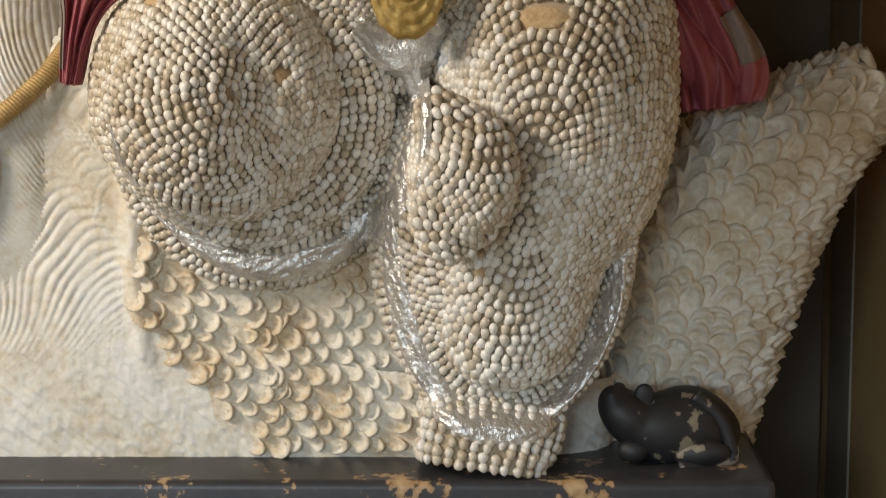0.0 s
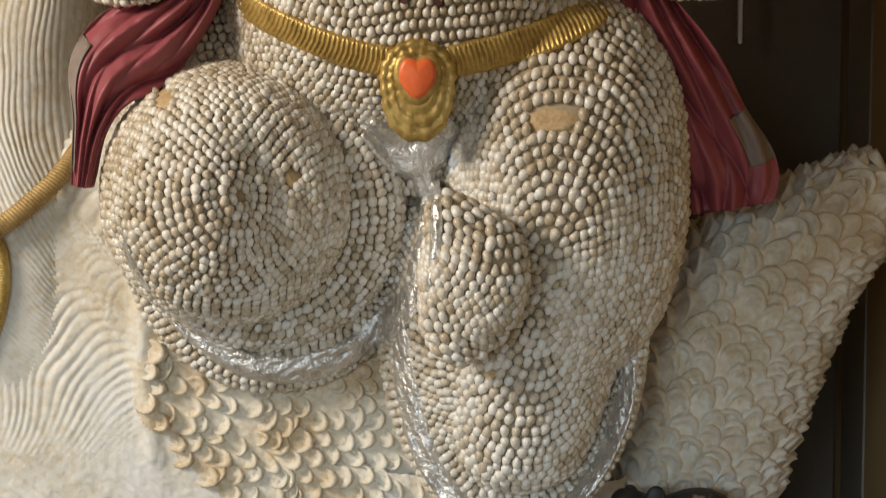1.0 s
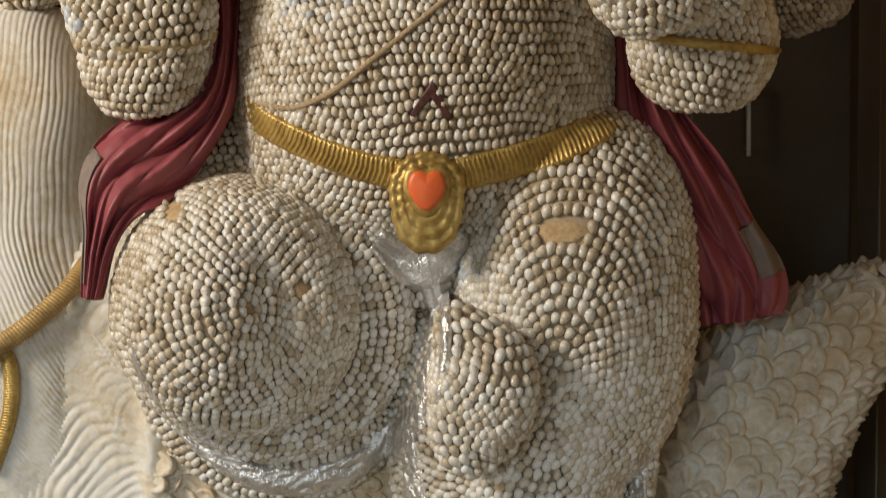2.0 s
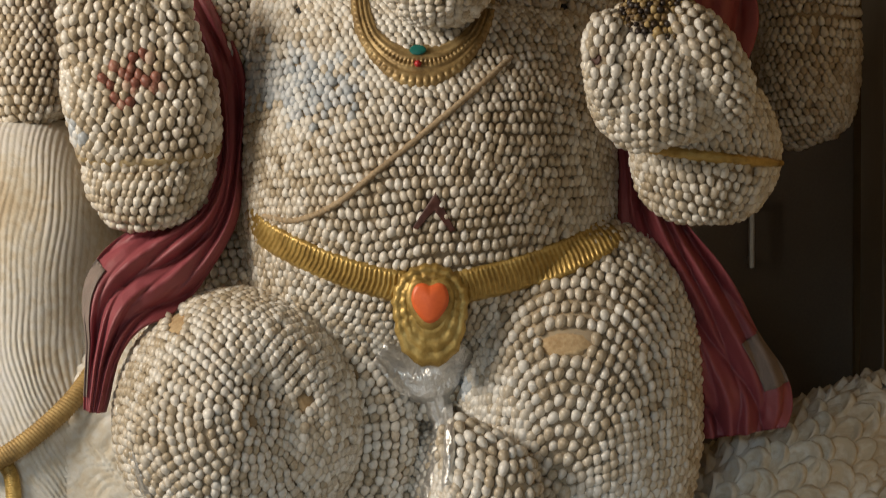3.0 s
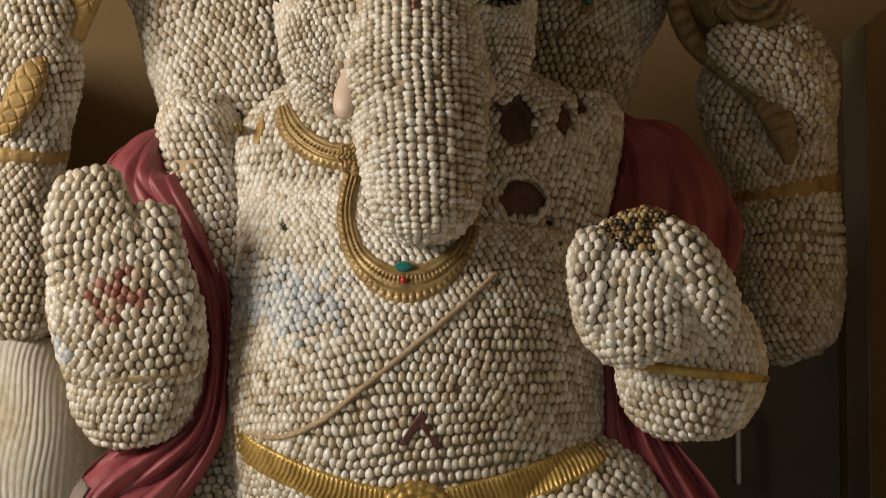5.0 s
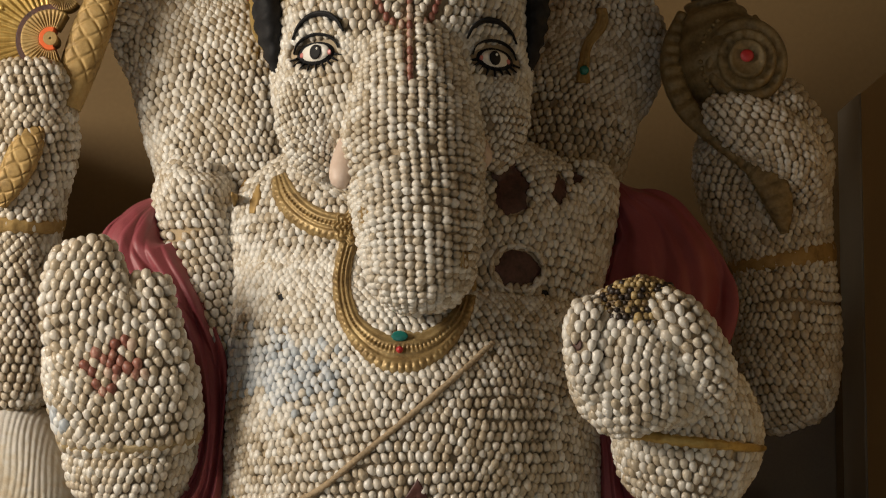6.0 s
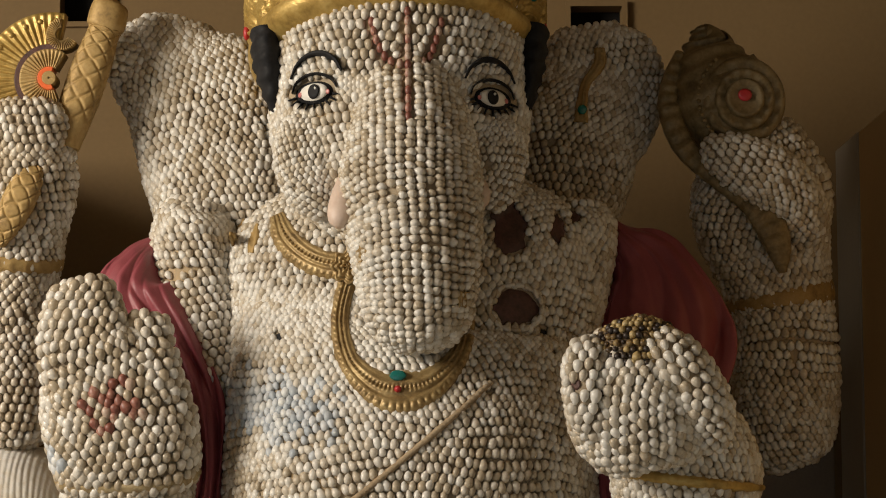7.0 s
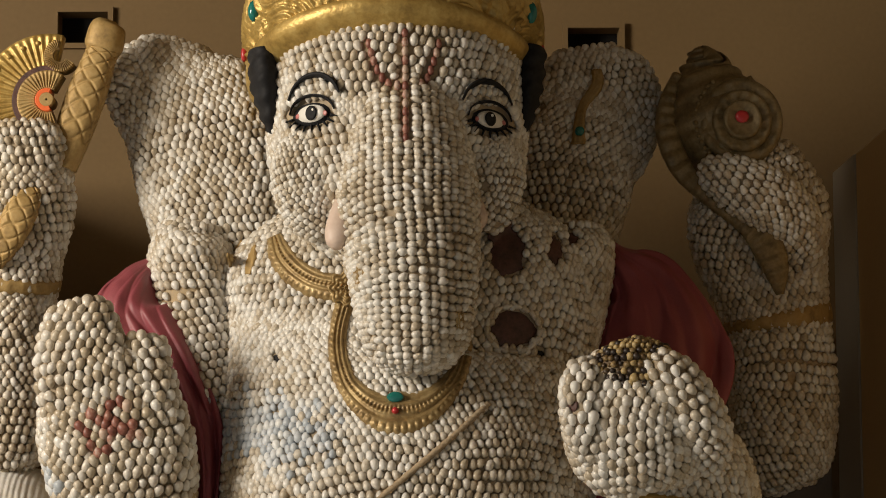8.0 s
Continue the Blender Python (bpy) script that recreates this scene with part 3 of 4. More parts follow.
def strip_solid(v, thick):
    """A closed solid from a strip grid, thick metres deep."""
    n, k, _ = v.shape
    back = v.copy()
    back[:, :, 1] += thick
    ring = np.concatenate([v, back[:, ::-1]], axis=1)
    return loft_mesh(ring)


def eyes(st, rng):
    for ex, ez, wide in EYES:
        for rx, rz, lift, slot, dome in ((wide * 1.17, wide * 0.70, 0.008, 3, 0.005), (wide, wide * 0.6, 0.012, 4, 0.008), (wide * 0.42, wide * 0.52, 0.0215, 3, 0.0008)):
            disc(st, ex, ez, rx, rz, lift, slot, rng, rough=0.02, seg=28, dome=dome)
        for k in (-0.78, 0.78):
            disc(st, ex + k * wide, ez - 0.06 * wide, wide * 0.15, wide * 0.17, 0.0155, 9, rng, rough=0.05, seg=14, dome=0.001)
        lid = [(ex + math.cos(q) * wide * 1.28, ez + 0.002 + math.sin(q) * wide * 0.92) for q in np.linspace(0.02 * math.pi, 0.98 * math.pi, 7)]
        st.add(*strip_solid(ribbon_points(lid, [0.002, 0.0035, 0.0045, 0.005, 0.0045, 0.0035, 0.002], 0.019, 30, 5), 0.008), 3)
        # small white bead set on the pupil as a painted highlight
        st.add(*ball((ex + wide * 0.1, depth_at(ex, ez) - 0.024, ez + wide * 0.16), (0.0026, 0.002, 0.0026), 8, 6), 4)
        # brow and lashes
        out = 1 if ex > 0 else -1
        arc = [(ex + math.cos(q) * wide * 1.55 - out * 0.004, ez + 0.012 + math.sin(q) * wide * 1.75) for q in np.linspace(0.12 * math.pi, 0.9 * math.pi, 7)]
        st.add(*strip_solid(ribbon_points(arc, [0.004, 0.008, 0.010, 0.0105, 0.0095, 0.007, 0.004], 0.022, 40, 5), 0.01), 3)
        for j in range(9):
            a = math.pi * (1.08 + 0.84 * j / 8)
            p0 = (ex + math.cos(a) * wide * 1.1, ez + math.sin(a) * wide * 0.62)
            p1 = (ex + math.cos(a) * wide * 1.55, ez + math.sin(a) * wide * 1.05)
            v = ribbon_points([p0, p1], [0.005, 0.002], 0.014, 6, 3)
            st.add(*strip_solid(v, 0.004), 3)


statue = build_statue()


# ---------------- what the statue wears ----------------
def thing(name, label, category, group="", kind=""):
    return tagged(new(name), label, category, group, kind)


def band_on(name, form_name, i0, i1, lift, mat, parent, label="", ridges=0):
    """A raised hoop round a lofted form, between two shares of its length."""
    g = BODY[form_name]["grid"]
    n, seg, _ = g.shape
    k = 9
    idx = np.linspace(i0 * (n - 1), i1 * (n - 1), k)
    rings = []
    for q, s in zip(idx, np.linspace(-1, 1, k)):
        i = min(int(q), n - 2)
        r = g[i] * (1 - q + i) + g[i + 1] * (q - i)
        c = r.mean(0)
        out = unit(r - c)
        wob = 0.0022 * np.cos(np.arange(seg) * 2 * np.pi * ridges / seg + 2.5 * abs(s))[:, None] if ridges else 0
        rings.append(r + out * (lift * (1 - s ** 4) + wob))
    v, f = loft_mesh(np.array(rings))
    return mesh_of(name, v, f[:(k - 1) * seg], mat, parent, label)


def ropes(s, u):
    return 0.0024 * np.sin(s * 2 * np.pi / 0.0088 + 2.6 * np.abs(u)) * 0.8 * (abs(u) < 0.75) + 0.003 * (abs(u) > 0.72) + 0.001 * np.sin(s * 2 * np.pi / 0.006) * (abs(u) > 0.72)


belt = thing("belt", "moulded gold belt with heart-shaped orange buckle", "belt")
pts = [(-0.366, 1.489), (-0.320, 1.453), (-0.225, 1.409), (-0.126, 1.376), (-0.029, 1.361), (0.068, 1.376), (0.166, 1.403), (0.260, 1.443), (0.309, 1.476)]
v = ribbon_points(pts, [0.045, 0.05, 0.052, 0.056, 0.06, 0.06, 0.062, 0.06, 0.05], 0.02, 620, 17, relief=ropes)
mesh_of("band", *strip_solid(v, 0.03), GOLD, belt)


def plate(name, x, z, outline, lift, thick, mat, parent, rings=5, dome=0.008, relief=None, label="", tree=None):
    """A domed plate of any outline (radius by angle) lying on the statue's front."""
    seg = 48
    ang = np.linspace(0, 2 * np.pi, seg, endpoint=False)
    rad = np.array([outline(a) for a in ang])
    base = min(depth_at(x + 0.5 * r * math.cos(a), z + 0.5 * r * math.sin(a), tree) for a, r in zip(ang[::4], rad[::4]))
    grid = []
    for i in range(rings + 1):
        k = (rings - i) / rings
        y = base - lift - thick - dome * (1 - k * k)
        rel = relief(k, ang) if relief else 0
        grid.append(np.stack([x + rad * np.cos(ang) * max(k, 0.02), np.full(seg, y) - rel, z + rad * np.sin(ang) * max(k, 0.02)], 1))
    back = grid[0].copy()
    back[:, 1] = base + 0.02
    v, f = loft_mesh(np.array([back] + grid)[::-1])
    return mesh_of(name, v, f, mat, parent, label)


hx, hz = -0.031, 1.348
plate("buckle", hx, hz - 0.006, lambda a: 0.066 * (1 + 0.035 * math.cos(18 * a)) + 0.046 * max(0, -math.sin(a)) ** 3, 0.012, 0.014, GOLD, belt, rings=16, dome=0.014,
      relief=lambda k, a: 0.003 * np.sin(k * 30) + 0.003 * np.cos(18 * a) * (k > 0.55))


def bell(a, at, wide):
    d = (a - at + math.pi) % (2 * math.pi) - math.pi
    return math.exp(-(d / wide) ** 2)


def heart_r(a, r):
    return r * (1 - 0.3 * bell(a, math.pi / 2, 0.42) + 0.3 * bell(a, -math.pi / 2, 0.5) + 0.06 * bell(a, math.pi / 4, 0.4) + 0.06 * bell(a, 3 * math.pi / 4, 0.4))


plate("rim", hx, hz, lambda a: heart_r(a, 0.041), 0.03, 0.012, GOLD, belt, dome=0.002)
plate("heart", hx, hz, lambda a: heart_r(a, 0.032), 0.038, 0.012, ORANGE, belt, dome=0.006, label="flat orange painted heart")

necklace = thing("necklace", "moulded gold collar necklace with teal stone pendant", "necklace")


def grooves(s, u):
    return 0.003 * np.cos(u * 15) * (u > -0.6) + 0.0045 * np.abs(np.sin(s * np.pi / 0.0105)) * (u <= -0.6) + 0.0018 * np.sin(s * 2 * np.pi / 0.008) * (abs(u - 0.15) < 0.14)


v = ribbon_points([(-0.275, 2.080), (-0.258, 2.036), (-0.223, 2.000), (-0.178, 1.980), (-0.113, 1.976)], [0.03, 0.05, 0.052, 0.052, 0.045], 0.018, 200, 21, relief=grooves)
mesh_of("collar", *strip_solid(v, 0.03), NECK_GOLD, necklace)
v = ribbon_points([(-0.121, 1.994), (-0.145, 1.939), (-0.155, 1.874), (-0.137, 1.802), (-0.092, 1.757), (-0.047, 1.747), (0.002, 1.759), (0.047, 1.802), (0.067, 1.858), (0.063, 1.913)],
                  [0.05, 0.036, 0.036, 0.042, 0.062, 0.078, 0.062, 0.042, 0.034, 0.03], 0.018, 420, 21, relief=grooves)
mesh_of("strap", *strip_solid(v, 0.03), NECK_GOLD, necklace)
gx, gz = -0.052, 1.775
plate("stone", gx, gz, lambda a: 0.015 * (1 - 0.4 * abs(math.sin(a))), 0.018, 0.004, TEAL, necklace, dome=0.002)
plate("bead", gx, gz - 0.024, lambda a: 0.006, 0.02, 0.004, RED, necklace, dome=0.004)
nx, nz = -0.140, 1.974
plate("rosette", nx, nz, lambda a: 0.03 * (1 + 0.12 * math.cos(8 * a)), 0.014, 0.01, NECK_GOLD, necklace, rings=14, relief=lambda k, a: 0.003 * np.sin(k * 22) + 0.002 * np.cos(8 * a))

for k, (px, pz, tilt) in enumerate([(-0.350, 2.054, 0.3), (-0.318, 2.036, 0.2)]):
    leaf = ribbon_points([(px + 0.03 * tilt, pz + 0.03), (px, pz), (px - 0.02 * tilt, pz - 0.026)], [0.008, 0.024, 0.014], 0.016, 24, 7)
    ob = mesh_of("leaf_ornament", *strip_solid(leaf, 0.02), GOLD_DULL)
    tagged(ob, "small dull gold leaf-shaped ornament on the shoulder", "ornament", "leaf ornaments on the shoulders")

CORD = material("tan_cotton_cord", [(0.27, 0.2, 0.12), (0.44, 0.34, 0.22)], 0.85, scale=30, fine=300, bump=0.4)
thread = ribbon_points([(0.111, 1.766), (0.046, 1.705), (-0.052, 1.622), (-0.126, 1.562), (-0.194, 1.509), (-0.264, 1.481), (-0.328, 1.488)], 0.012, 0.015, 240, 7,
                       relief=lambda s, u: 0.002 * np.sin(s * 2 * np.pi / 0.01 + 2.5 * u))
tagged(mesh_of("sacred_thread", *strip_solid(thread, 0.02), CORD), "thin twisted tan cord worn across the belly", "cord")

outer = spline([(-0.061, 1.469), (-0.021, 1.531), (0.013, 1.464)], 3)
inner = np.array([(-0.052, 1.466), (-0.023, 1.498), (0.004, 1.462)])
share = np.linspace(0, 1, 31)
edges = [np.stack([np.interp(share, (0, 0.5, 1), e[:, c]) for c in (0, 1)], 1) for e in (outer, inner)]
v = np.zeros((31, 7, 3))
for k, w in enumerate(np.linspace(0, 1, 7)):
    xz = edges[0] * (1 - w) + edges[1] * w
    v[:, k, 0], v[:, k, 2] = xz[:, 0], xz[:, 1]
    v[:, k, 1] = [depth_at(*q) - 0.012 - 0.002 * noise.noise(Vector((q[0] * 90, 0, q[1] * 90))) for q in xz]
chev = Stack()
chev.add(*strip_solid(v, 0.02))
CHEVRON = material("dark_red_paint", [(0.05, 0.018, 0.014), (0.12, 0.04, 0.03)], 0.5, scale=30, bump=0.3)
tagged(chev.make("navel_mark", [CHEVRON]), "dark red painted chevron mark on the belly", "mark")

# ---------------- foil hems ----------------
rng_f = np.random.default_rng(11)


def crumple(s, u):
    w = 0.004 * np.abs(np.sin(s * 30 + 2 * u)) + 0.003 * np.abs(np.sin(s * 71 - 5 * u + 2 * np.sin(s * 17))) + 0.004 * np.abs(np.sin(u * 3.5 + 1.5 * np.sin(s * 11)))
    return w + 0.0003 * rng_f.normal(0, 1, np.broadcast(s, u).shape)


def foil(path, label):
    """A crumpled band along x, z, width rows."""
    v = ribbon_points([q[:2] for q in path], [q[2] for q in path], 0.012, 300, 19, relief=crumple)
    ob = mesh_of("foil_trim", *strip_solid(v, 0.03), FOIL)
    return tagged(ob, label, "foil trim", "silver foil trims")


foil([(-0.545, 1.085, 0.018), (-0.503, 0.965, 0.032), (-0.425, 0.876, 0.048), (-0.305, 0.812, 0.058), (-0.160, 0.836, 0.062), (-0.066, 0.925, 0.06), (-0.022, 1.050, 0.056), (-0.015, 1.130, 0.052), (-0.03, 1.2, 0.045)],
     "crumpled silver foil trim round the folded knee")
foil([(-0.066, 0.910, 0.03), (-0.058, 0.830, 0.046), (-0.043, 0.750, 0.052), (-0.010, 0.645, 0.056), (0.052, 0.566, 0.06), (0.150, 0.545, 0.066), (0.235, 0.562, 0.06), (0.302, 0.645, 0.054), (0.336, 0.765, 0.046), (0.350, 0.888, 0.03)],
     "crumpled silver foil hem round the lower leg")
v = ribbon_points([(-0.121, 1.250), (-0.036, 1.195), (0.031, 1.261)], [0.05, 0.085, 0.05], 0.02, 60, 13, relief=crumple)
tagged(mesh_of("foil_trim", *strip_solid(v, 0.03), FOIL), "crumpled silver foil patch in the lap", "foil trim", "silver foil trims")

# ---------------- crown and hair ----------------
crown = thing("crown", "tall gold crown with red and teal stones", "crown")
cx, cy, cz = -0.058, 4.55, 2.352


def ring_form(rows, seg=96, tilt=0.0):
    """Rings round the head: height, half width, half depth."""
    out = []
    ang = np.linspace(0, 2 * np.pi, seg, endpoint=False)
    for h, a, b in rows:
        out.append(np.stack([cx + a * np.cos(ang), cy - b * np.sin(ang), cz + h + tilt * b * np.sin(ang)], 1))
    return np.array(out)


g = ring_form(spline([(-0.012, 0.24, 0.25), (0.0, 0.262, 0.268), (0.01, 0.27, 0.276), (0.022, 0.273, 0.279), (0.034, 0.27, 0.276), (0.04, 0.262, 0.268)], 14), tilt=0.32)
v, f = loft_mesh(g)
mesh_of("rim", v, f, GOLD, crown)
g = ring_form(spline([(0.034, 0.262, 0.268), (0.085, 0.277, 0.282), (0.15, 0.272, 0.276), (0.21, 0.24, 0.245), (0.27, 0.18, 0.185), (0.33, 0.1, 0.1), (0.4, 0.05, 0.05), (0.43, 0.015, 0.015)], 110), seg=420, tilt=0.32)
ang = np.linspace(0, 2 * np.pi, 420, endpoint=False)
for i in range(len(g)):
    c = g[i].mean(0)
    h = i / (len(g) - 1) * 0.42
    motif = np.minimum(abs((ang * 9 / np.pi) % 2 - 1) * 0.085, 9)
    far = np.hypot(motif, (h - 0.045) % 0.11 - 0.045)
    w = 0.0042 * np.cos(far * 2 * np.pi / 0.014) - 0.008 * np.exp(-((abs(motif - 0.0425) - 0.01 * np.sin(h * 60)) / 0.006) ** 2)
    g[i] += unit(g[i] - c) * w[:, None]
v, f = loft_mesh(g)
mesh_of("dome", v, f, GOLD, crown, "embossed gold dome")
for a, h, mat, r in ((178, 0.068, RED, 0.011), (155, 0.092, TEAL, 0.015), (138, 0.1, RED, 0.014), (88, 0.075, RED, 0.018), (40, 0.1, RED, 0.014), (24, 0.09, TEAL, 0.015), (3, 0.068, RED, 0.011)):
    ca, sa = math.cos(radians(a)), math.sin(radians(a))
    p = (cx + 0.276 * ca, cy - 0.281 * sa, cz + h + 0.088 * sa)
    s = Stack()
    s.add(*ball(p, (r * (0.5 + 0.5 * abs(sa)), r * (0.5 + 0.5 * abs(ca)), r * 1.3)))
    tagged(s.make("stone", [mat], crown), "red stone" if mat is RED else "teal stone")
for side in (-1, 1):
    rows = [(-0.290, 4.47, 2.411, 0.03, 0.07), (-0.285, 4.47, 2.354, 0.032, 0.08), (-0.279, 4.48, 2.303, 0.022, 0.07), (-0.273, 4.5, 2.260, 0.006, 0.03)] if side < 0 else \
           [(0.194, 4.5, 2.421, 0.03, 0.07), (0.190, 4.5, 2.358, 0.028, 0.08), (0.185, 4.5, 2.305, 0.018, 0.07), (0.179, 4.52, 2.267, 0.006, 0.03)]
    g = loft_grid(rows, 30, 40)
    for i in range(len(g)):
        c = g[i].mean(0)
        g[i] += unit(g[i] - c) * (0.003 * np.sin(i * 1.3 + np.arange(40) * 0.3))[:, None]
    hair = Stack()
    hair.add(*loft_mesh(g))
    tagged(hair.make("hair_lock", [BLACK]), "black painted wavy hair lock beside the face", "hair", "hair locks")

tusk = Stack()
tusk.add(*loft_mesh(loft_grid([(-0.134, 4.36, 2.136, 0.02, 0.02), (-0.147, 4.3, 2.078, 0.024, 0.024), (-0.152, 4.28, 2.046, 0.021, 0.021), (-0.152, 4.275, 2.031, 0.008, 0.008)], 24, 24)))
tagged(tusk.make("tusk", [PINK]), "short smooth pinkish white tusk stub", "tusk", "tusks")
tusk = Stack()
tusk.add(*loft_mesh(loft_grid([(0.078, 4.36, 2.130, 0.02, 0.02), (0.089, 4.32, 2.090, 0.022, 0.022), (0.093, 4.3, 2.071, 0.008, 0.008)], 24, 24)))
tagged(tusk.make("tusk", [PINK]), "short smooth pinkish white tusk stub", "tusk", "tusks")

# ---------------- bracelets ----------------
WORN = material("worn_tan_gold", [(0.2, 0.14, 0.07), (0.38, 0.29, 0.15), (0.55, 0.46, 0.31)], 0.7, 0.1, scale=40, fine=150, bump=0.7)


def bracelet(form_name, i0, i1, mat, label, lift=0.0175):
    ob = band_on("bracelet", form_name, i0, i1, lift, mat, None, ridges=22)
    return tagged(ob, label, "bracelet", "bracelets on the arms")


bracelet("forearm_right", 0.345, 0.395, GOLD, "gold bracelet on the wrist of the closed hand", 0.015)
bracelet("palm", 0.93, 0.99, WORN, "worn dull gold bracelet on the raised hand's wrist", 0.0125)
bracelet("rear_arm_right", 0.42, 0.475, GOLD_DULL, "dull gold band on the rear arm", 0.013)
bracelet("rear_arm_left", 0.475, 0.52, GOLD_DULL, "dull gold band on the rear arm", 0.013)

# sweet held in the closed hand
s = Stack()
rng_s = np.random.default_rng(5)
g = loft_grid([(0.350, 4.13, 1.780, 0.074, 0.07), (0.350, 4.13, 1.815, 0.072, 0.068), (0.350, 4.135, 1.838, 0.05, 0.048), (0.350, 4.14, 1.850, 0.01, 0.01)], 20, 30)
s.add(*loft_mesh(g))
p, n, e = rows_on(g, 0.0105, 0.0105, rng_s)
studs(s, p, n, e, np.full((len(p), 3), 0.0055) * rng_s.normal(1, 0.15, (len(p), 1)), np.zeros(len(p)), 0.5, rng_s)
SWEET = material("brown_and_gold_beads", [(0.03, 0.02, 0.015), (0.16, 0.1, 0.04), (0.42, 0.31, 0.14)], 0.45, scale=30, island=0.8, bump=0.1)
tagged(s.make("sweet", [SWEET]), "small round sweet of brown and gold beads, held in the hand", "sweet")

# ---------------- axe and conch held behind ----------------
axe = thing("axe", "gold painted ceremonial axe with chequered handle", "axe")
g = loft_grid([(-0.589, 4.6, 2.499, 0.012, 0.012), (-0.593, 4.6, 2.488, 0.032, 0.032), (-0.601, 4.6, 2.453, 0.036, 0.034), (-0.607, 4.6, 2.432, 0.03, 0.03), (-0.626, 4.6, 2.378, 0.036, 0.03), (-0.651, 4.6, 2.303, 0.036, 0.03), (-0.679, 4.6, 2.222, 0.03, 0.03)], 240, 120, power=2.6)
for i in range(len(g)):
    c = g[i].mean(0)
    j = np.arange(120) * 2 * np.pi / 120
    g[i] -= unit(g[i] - c) * (0.003 * np.maximum(np.abs(np.sin(i * 0.16 + j * 3)), np.abs(np.sin(i * 0.16 - j * 3))) ** 22 * (100 < i < 215))[:, None]
mesh_of("handle", *loft_mesh(g), GOLD_DULL, axe)
g = loft_grid([(-0.724, 4.57, 2.177, 0.018, 0.02), (-0.743, 4.562, 2.137, 0.03, 0.024), (-0.770, 4.565, 2.081, 0.028, 0.024), (-0.794, 4.575, 2.035, 0.014, 0.016)], 120, 120, power=3.0)
for i in range(len(g)):
    c = g[i].mean(0)
    j = np.arange(120) * 2 * np.pi / 120
    g[i] -= unit(g[i] - c) * (0.003 * np.maximum(np.abs(np.sin(i * 0.16 + j * 3)), np.abs(np.sin(i * 0.16 - j * 3))) ** 22)[:, None]
mesh_of("butt", *loft_mesh(g), GOLD_DULL, axe)
ax, az = -0.702, 2.344


def blade(name, cx, cz, r0, r1, a0, a1, y, thick, mat, wob=0.0):
    n, k = 130, 11
    ang = np.radians(np.linspace(a0, a1, n))
    rad = np.linspace(r0, r1, k)
    v = np.zeros((n, k, 3))
    for i, a in enumerate(ang):
        v[i, :, 0], v[i, :, 2] = cx + rad * math.cos(a), cz + rad * math.sin(a)
        v[i, :, 1] = y + wob * math.sin(i * 1.3) * np.sin(np.linspace(0.2, 2.9, k))
    return mesh_of(name, *strip_solid(v, thick), mat, axe)


blade("blade", ax, az, 0.064, 0.128, 78, 262, 4.585, 0.035, GOLD, 0.003)
blade("band", ax, az, 0.054, 0.066, 78, 262, 4.575, 0.045, BROWN, 0.0)
blade("ring", ax, az, 0.022, 0.056, 60, 290, 4.57, 0.05, GOLD_DULL, 0.002)
blade("stripe", ax, az, 0.013, 0.021, 70, 290, 4.562, 0.055, ORANGE, 0.0)
blade("hub", ax, az, 0.002, 0.013, 0, 359, 4.562, 0.055, GOLD_DULL, 0.0)
blade("horn", ax + 0.022, az + 0.085, 0.012, 0.03, 95, 330, 4.575, 0.045, GOLD_DULL, 0.002)
for q in range(12):
    a = radians(85 + q * 15.5)
    s = Stack()
    s.add(*ball((ax + 0.112 * math.cos(a), 4.584, az + 0.112 * math.sin(a)), (0.005, 0.004, 0.005), 8, 6))
    s.make("stud", [GOLD], axe)

CONCH = material("dark_olive_gold", [(0.1, 0.075, 0.035), (0.22, 0.16, 0.075), (0.32, 0.25, 0.13)], 0.5, 0.3, scale=30, fine=150, bump=0.5)
conch = thing("conch", "dull gold conch shell with red stone", "conch")
g = loft_grid([(0.536, 4.780, 2.481, 0.006, 0.006), (0.538, 4.780, 2.472, 0.023, 0.023), (0.540, 4.780, 2.454, 0.028, 0.028), (0.542, 4.780, 2.450, 0.041, 0.037), (0.544, 4.780, 2.427, 0.048, 0.043), (0.546, 4.780, 2.421, 0.064, 0.052), (0.554, 4.770, 2.389, 0.081, 0.062),
               (0.566, 4.760, 2.348, 0.098, 0.072), (0.578, 4.760, 2.303, 0.095, 0.072), (0.589, 4.760, 2.260, 0.072, 0.062), (0.599, 4.760, 2.215, 0.052, 0.052)], 90, 70)
for i in range(len(g)):
    c = g[i].mean(0)
    g[i] += unit(g[i] - c) * (0.0025 * np.sin(i * 0.9 + np.arange(70) * 2 * np.pi / 70))[:, None]
mesh_of("body", *loft_mesh(g), CONCH, conch)
qx, qz = 0.600, 2.325
for r, y, mat, nm in ((0.081, 4.695, CONCH, "disc"), (0.058, 4.683, CONCH, "disc"), (0.037, 4.671, CONCH, "disc")):
    seg = 84
    a = np.linspace(0, 2 * np.pi, seg, endpoint=False)
    rings = [np.stack([qx + 0.006 + r * k * np.cos(a), y + d - (0.0035 * np.cos(14 * a) if nm == "disc" and r > 0.05 and 0.8 < k < 0.9 else 0) * np.ones(seg), qz - 0.004 + r * k * 1.05 * np.sin(a)], 1) for k, d in ((0.9, 0.05), (1.0, 0.01), (0.96, 0.0), (0.86, -0.004), (0.76, 0.0), (0.1, 0.002))]
    mesh_of(nm, *loft_mesh(np.array(rings)[::-1]), mat, conch)
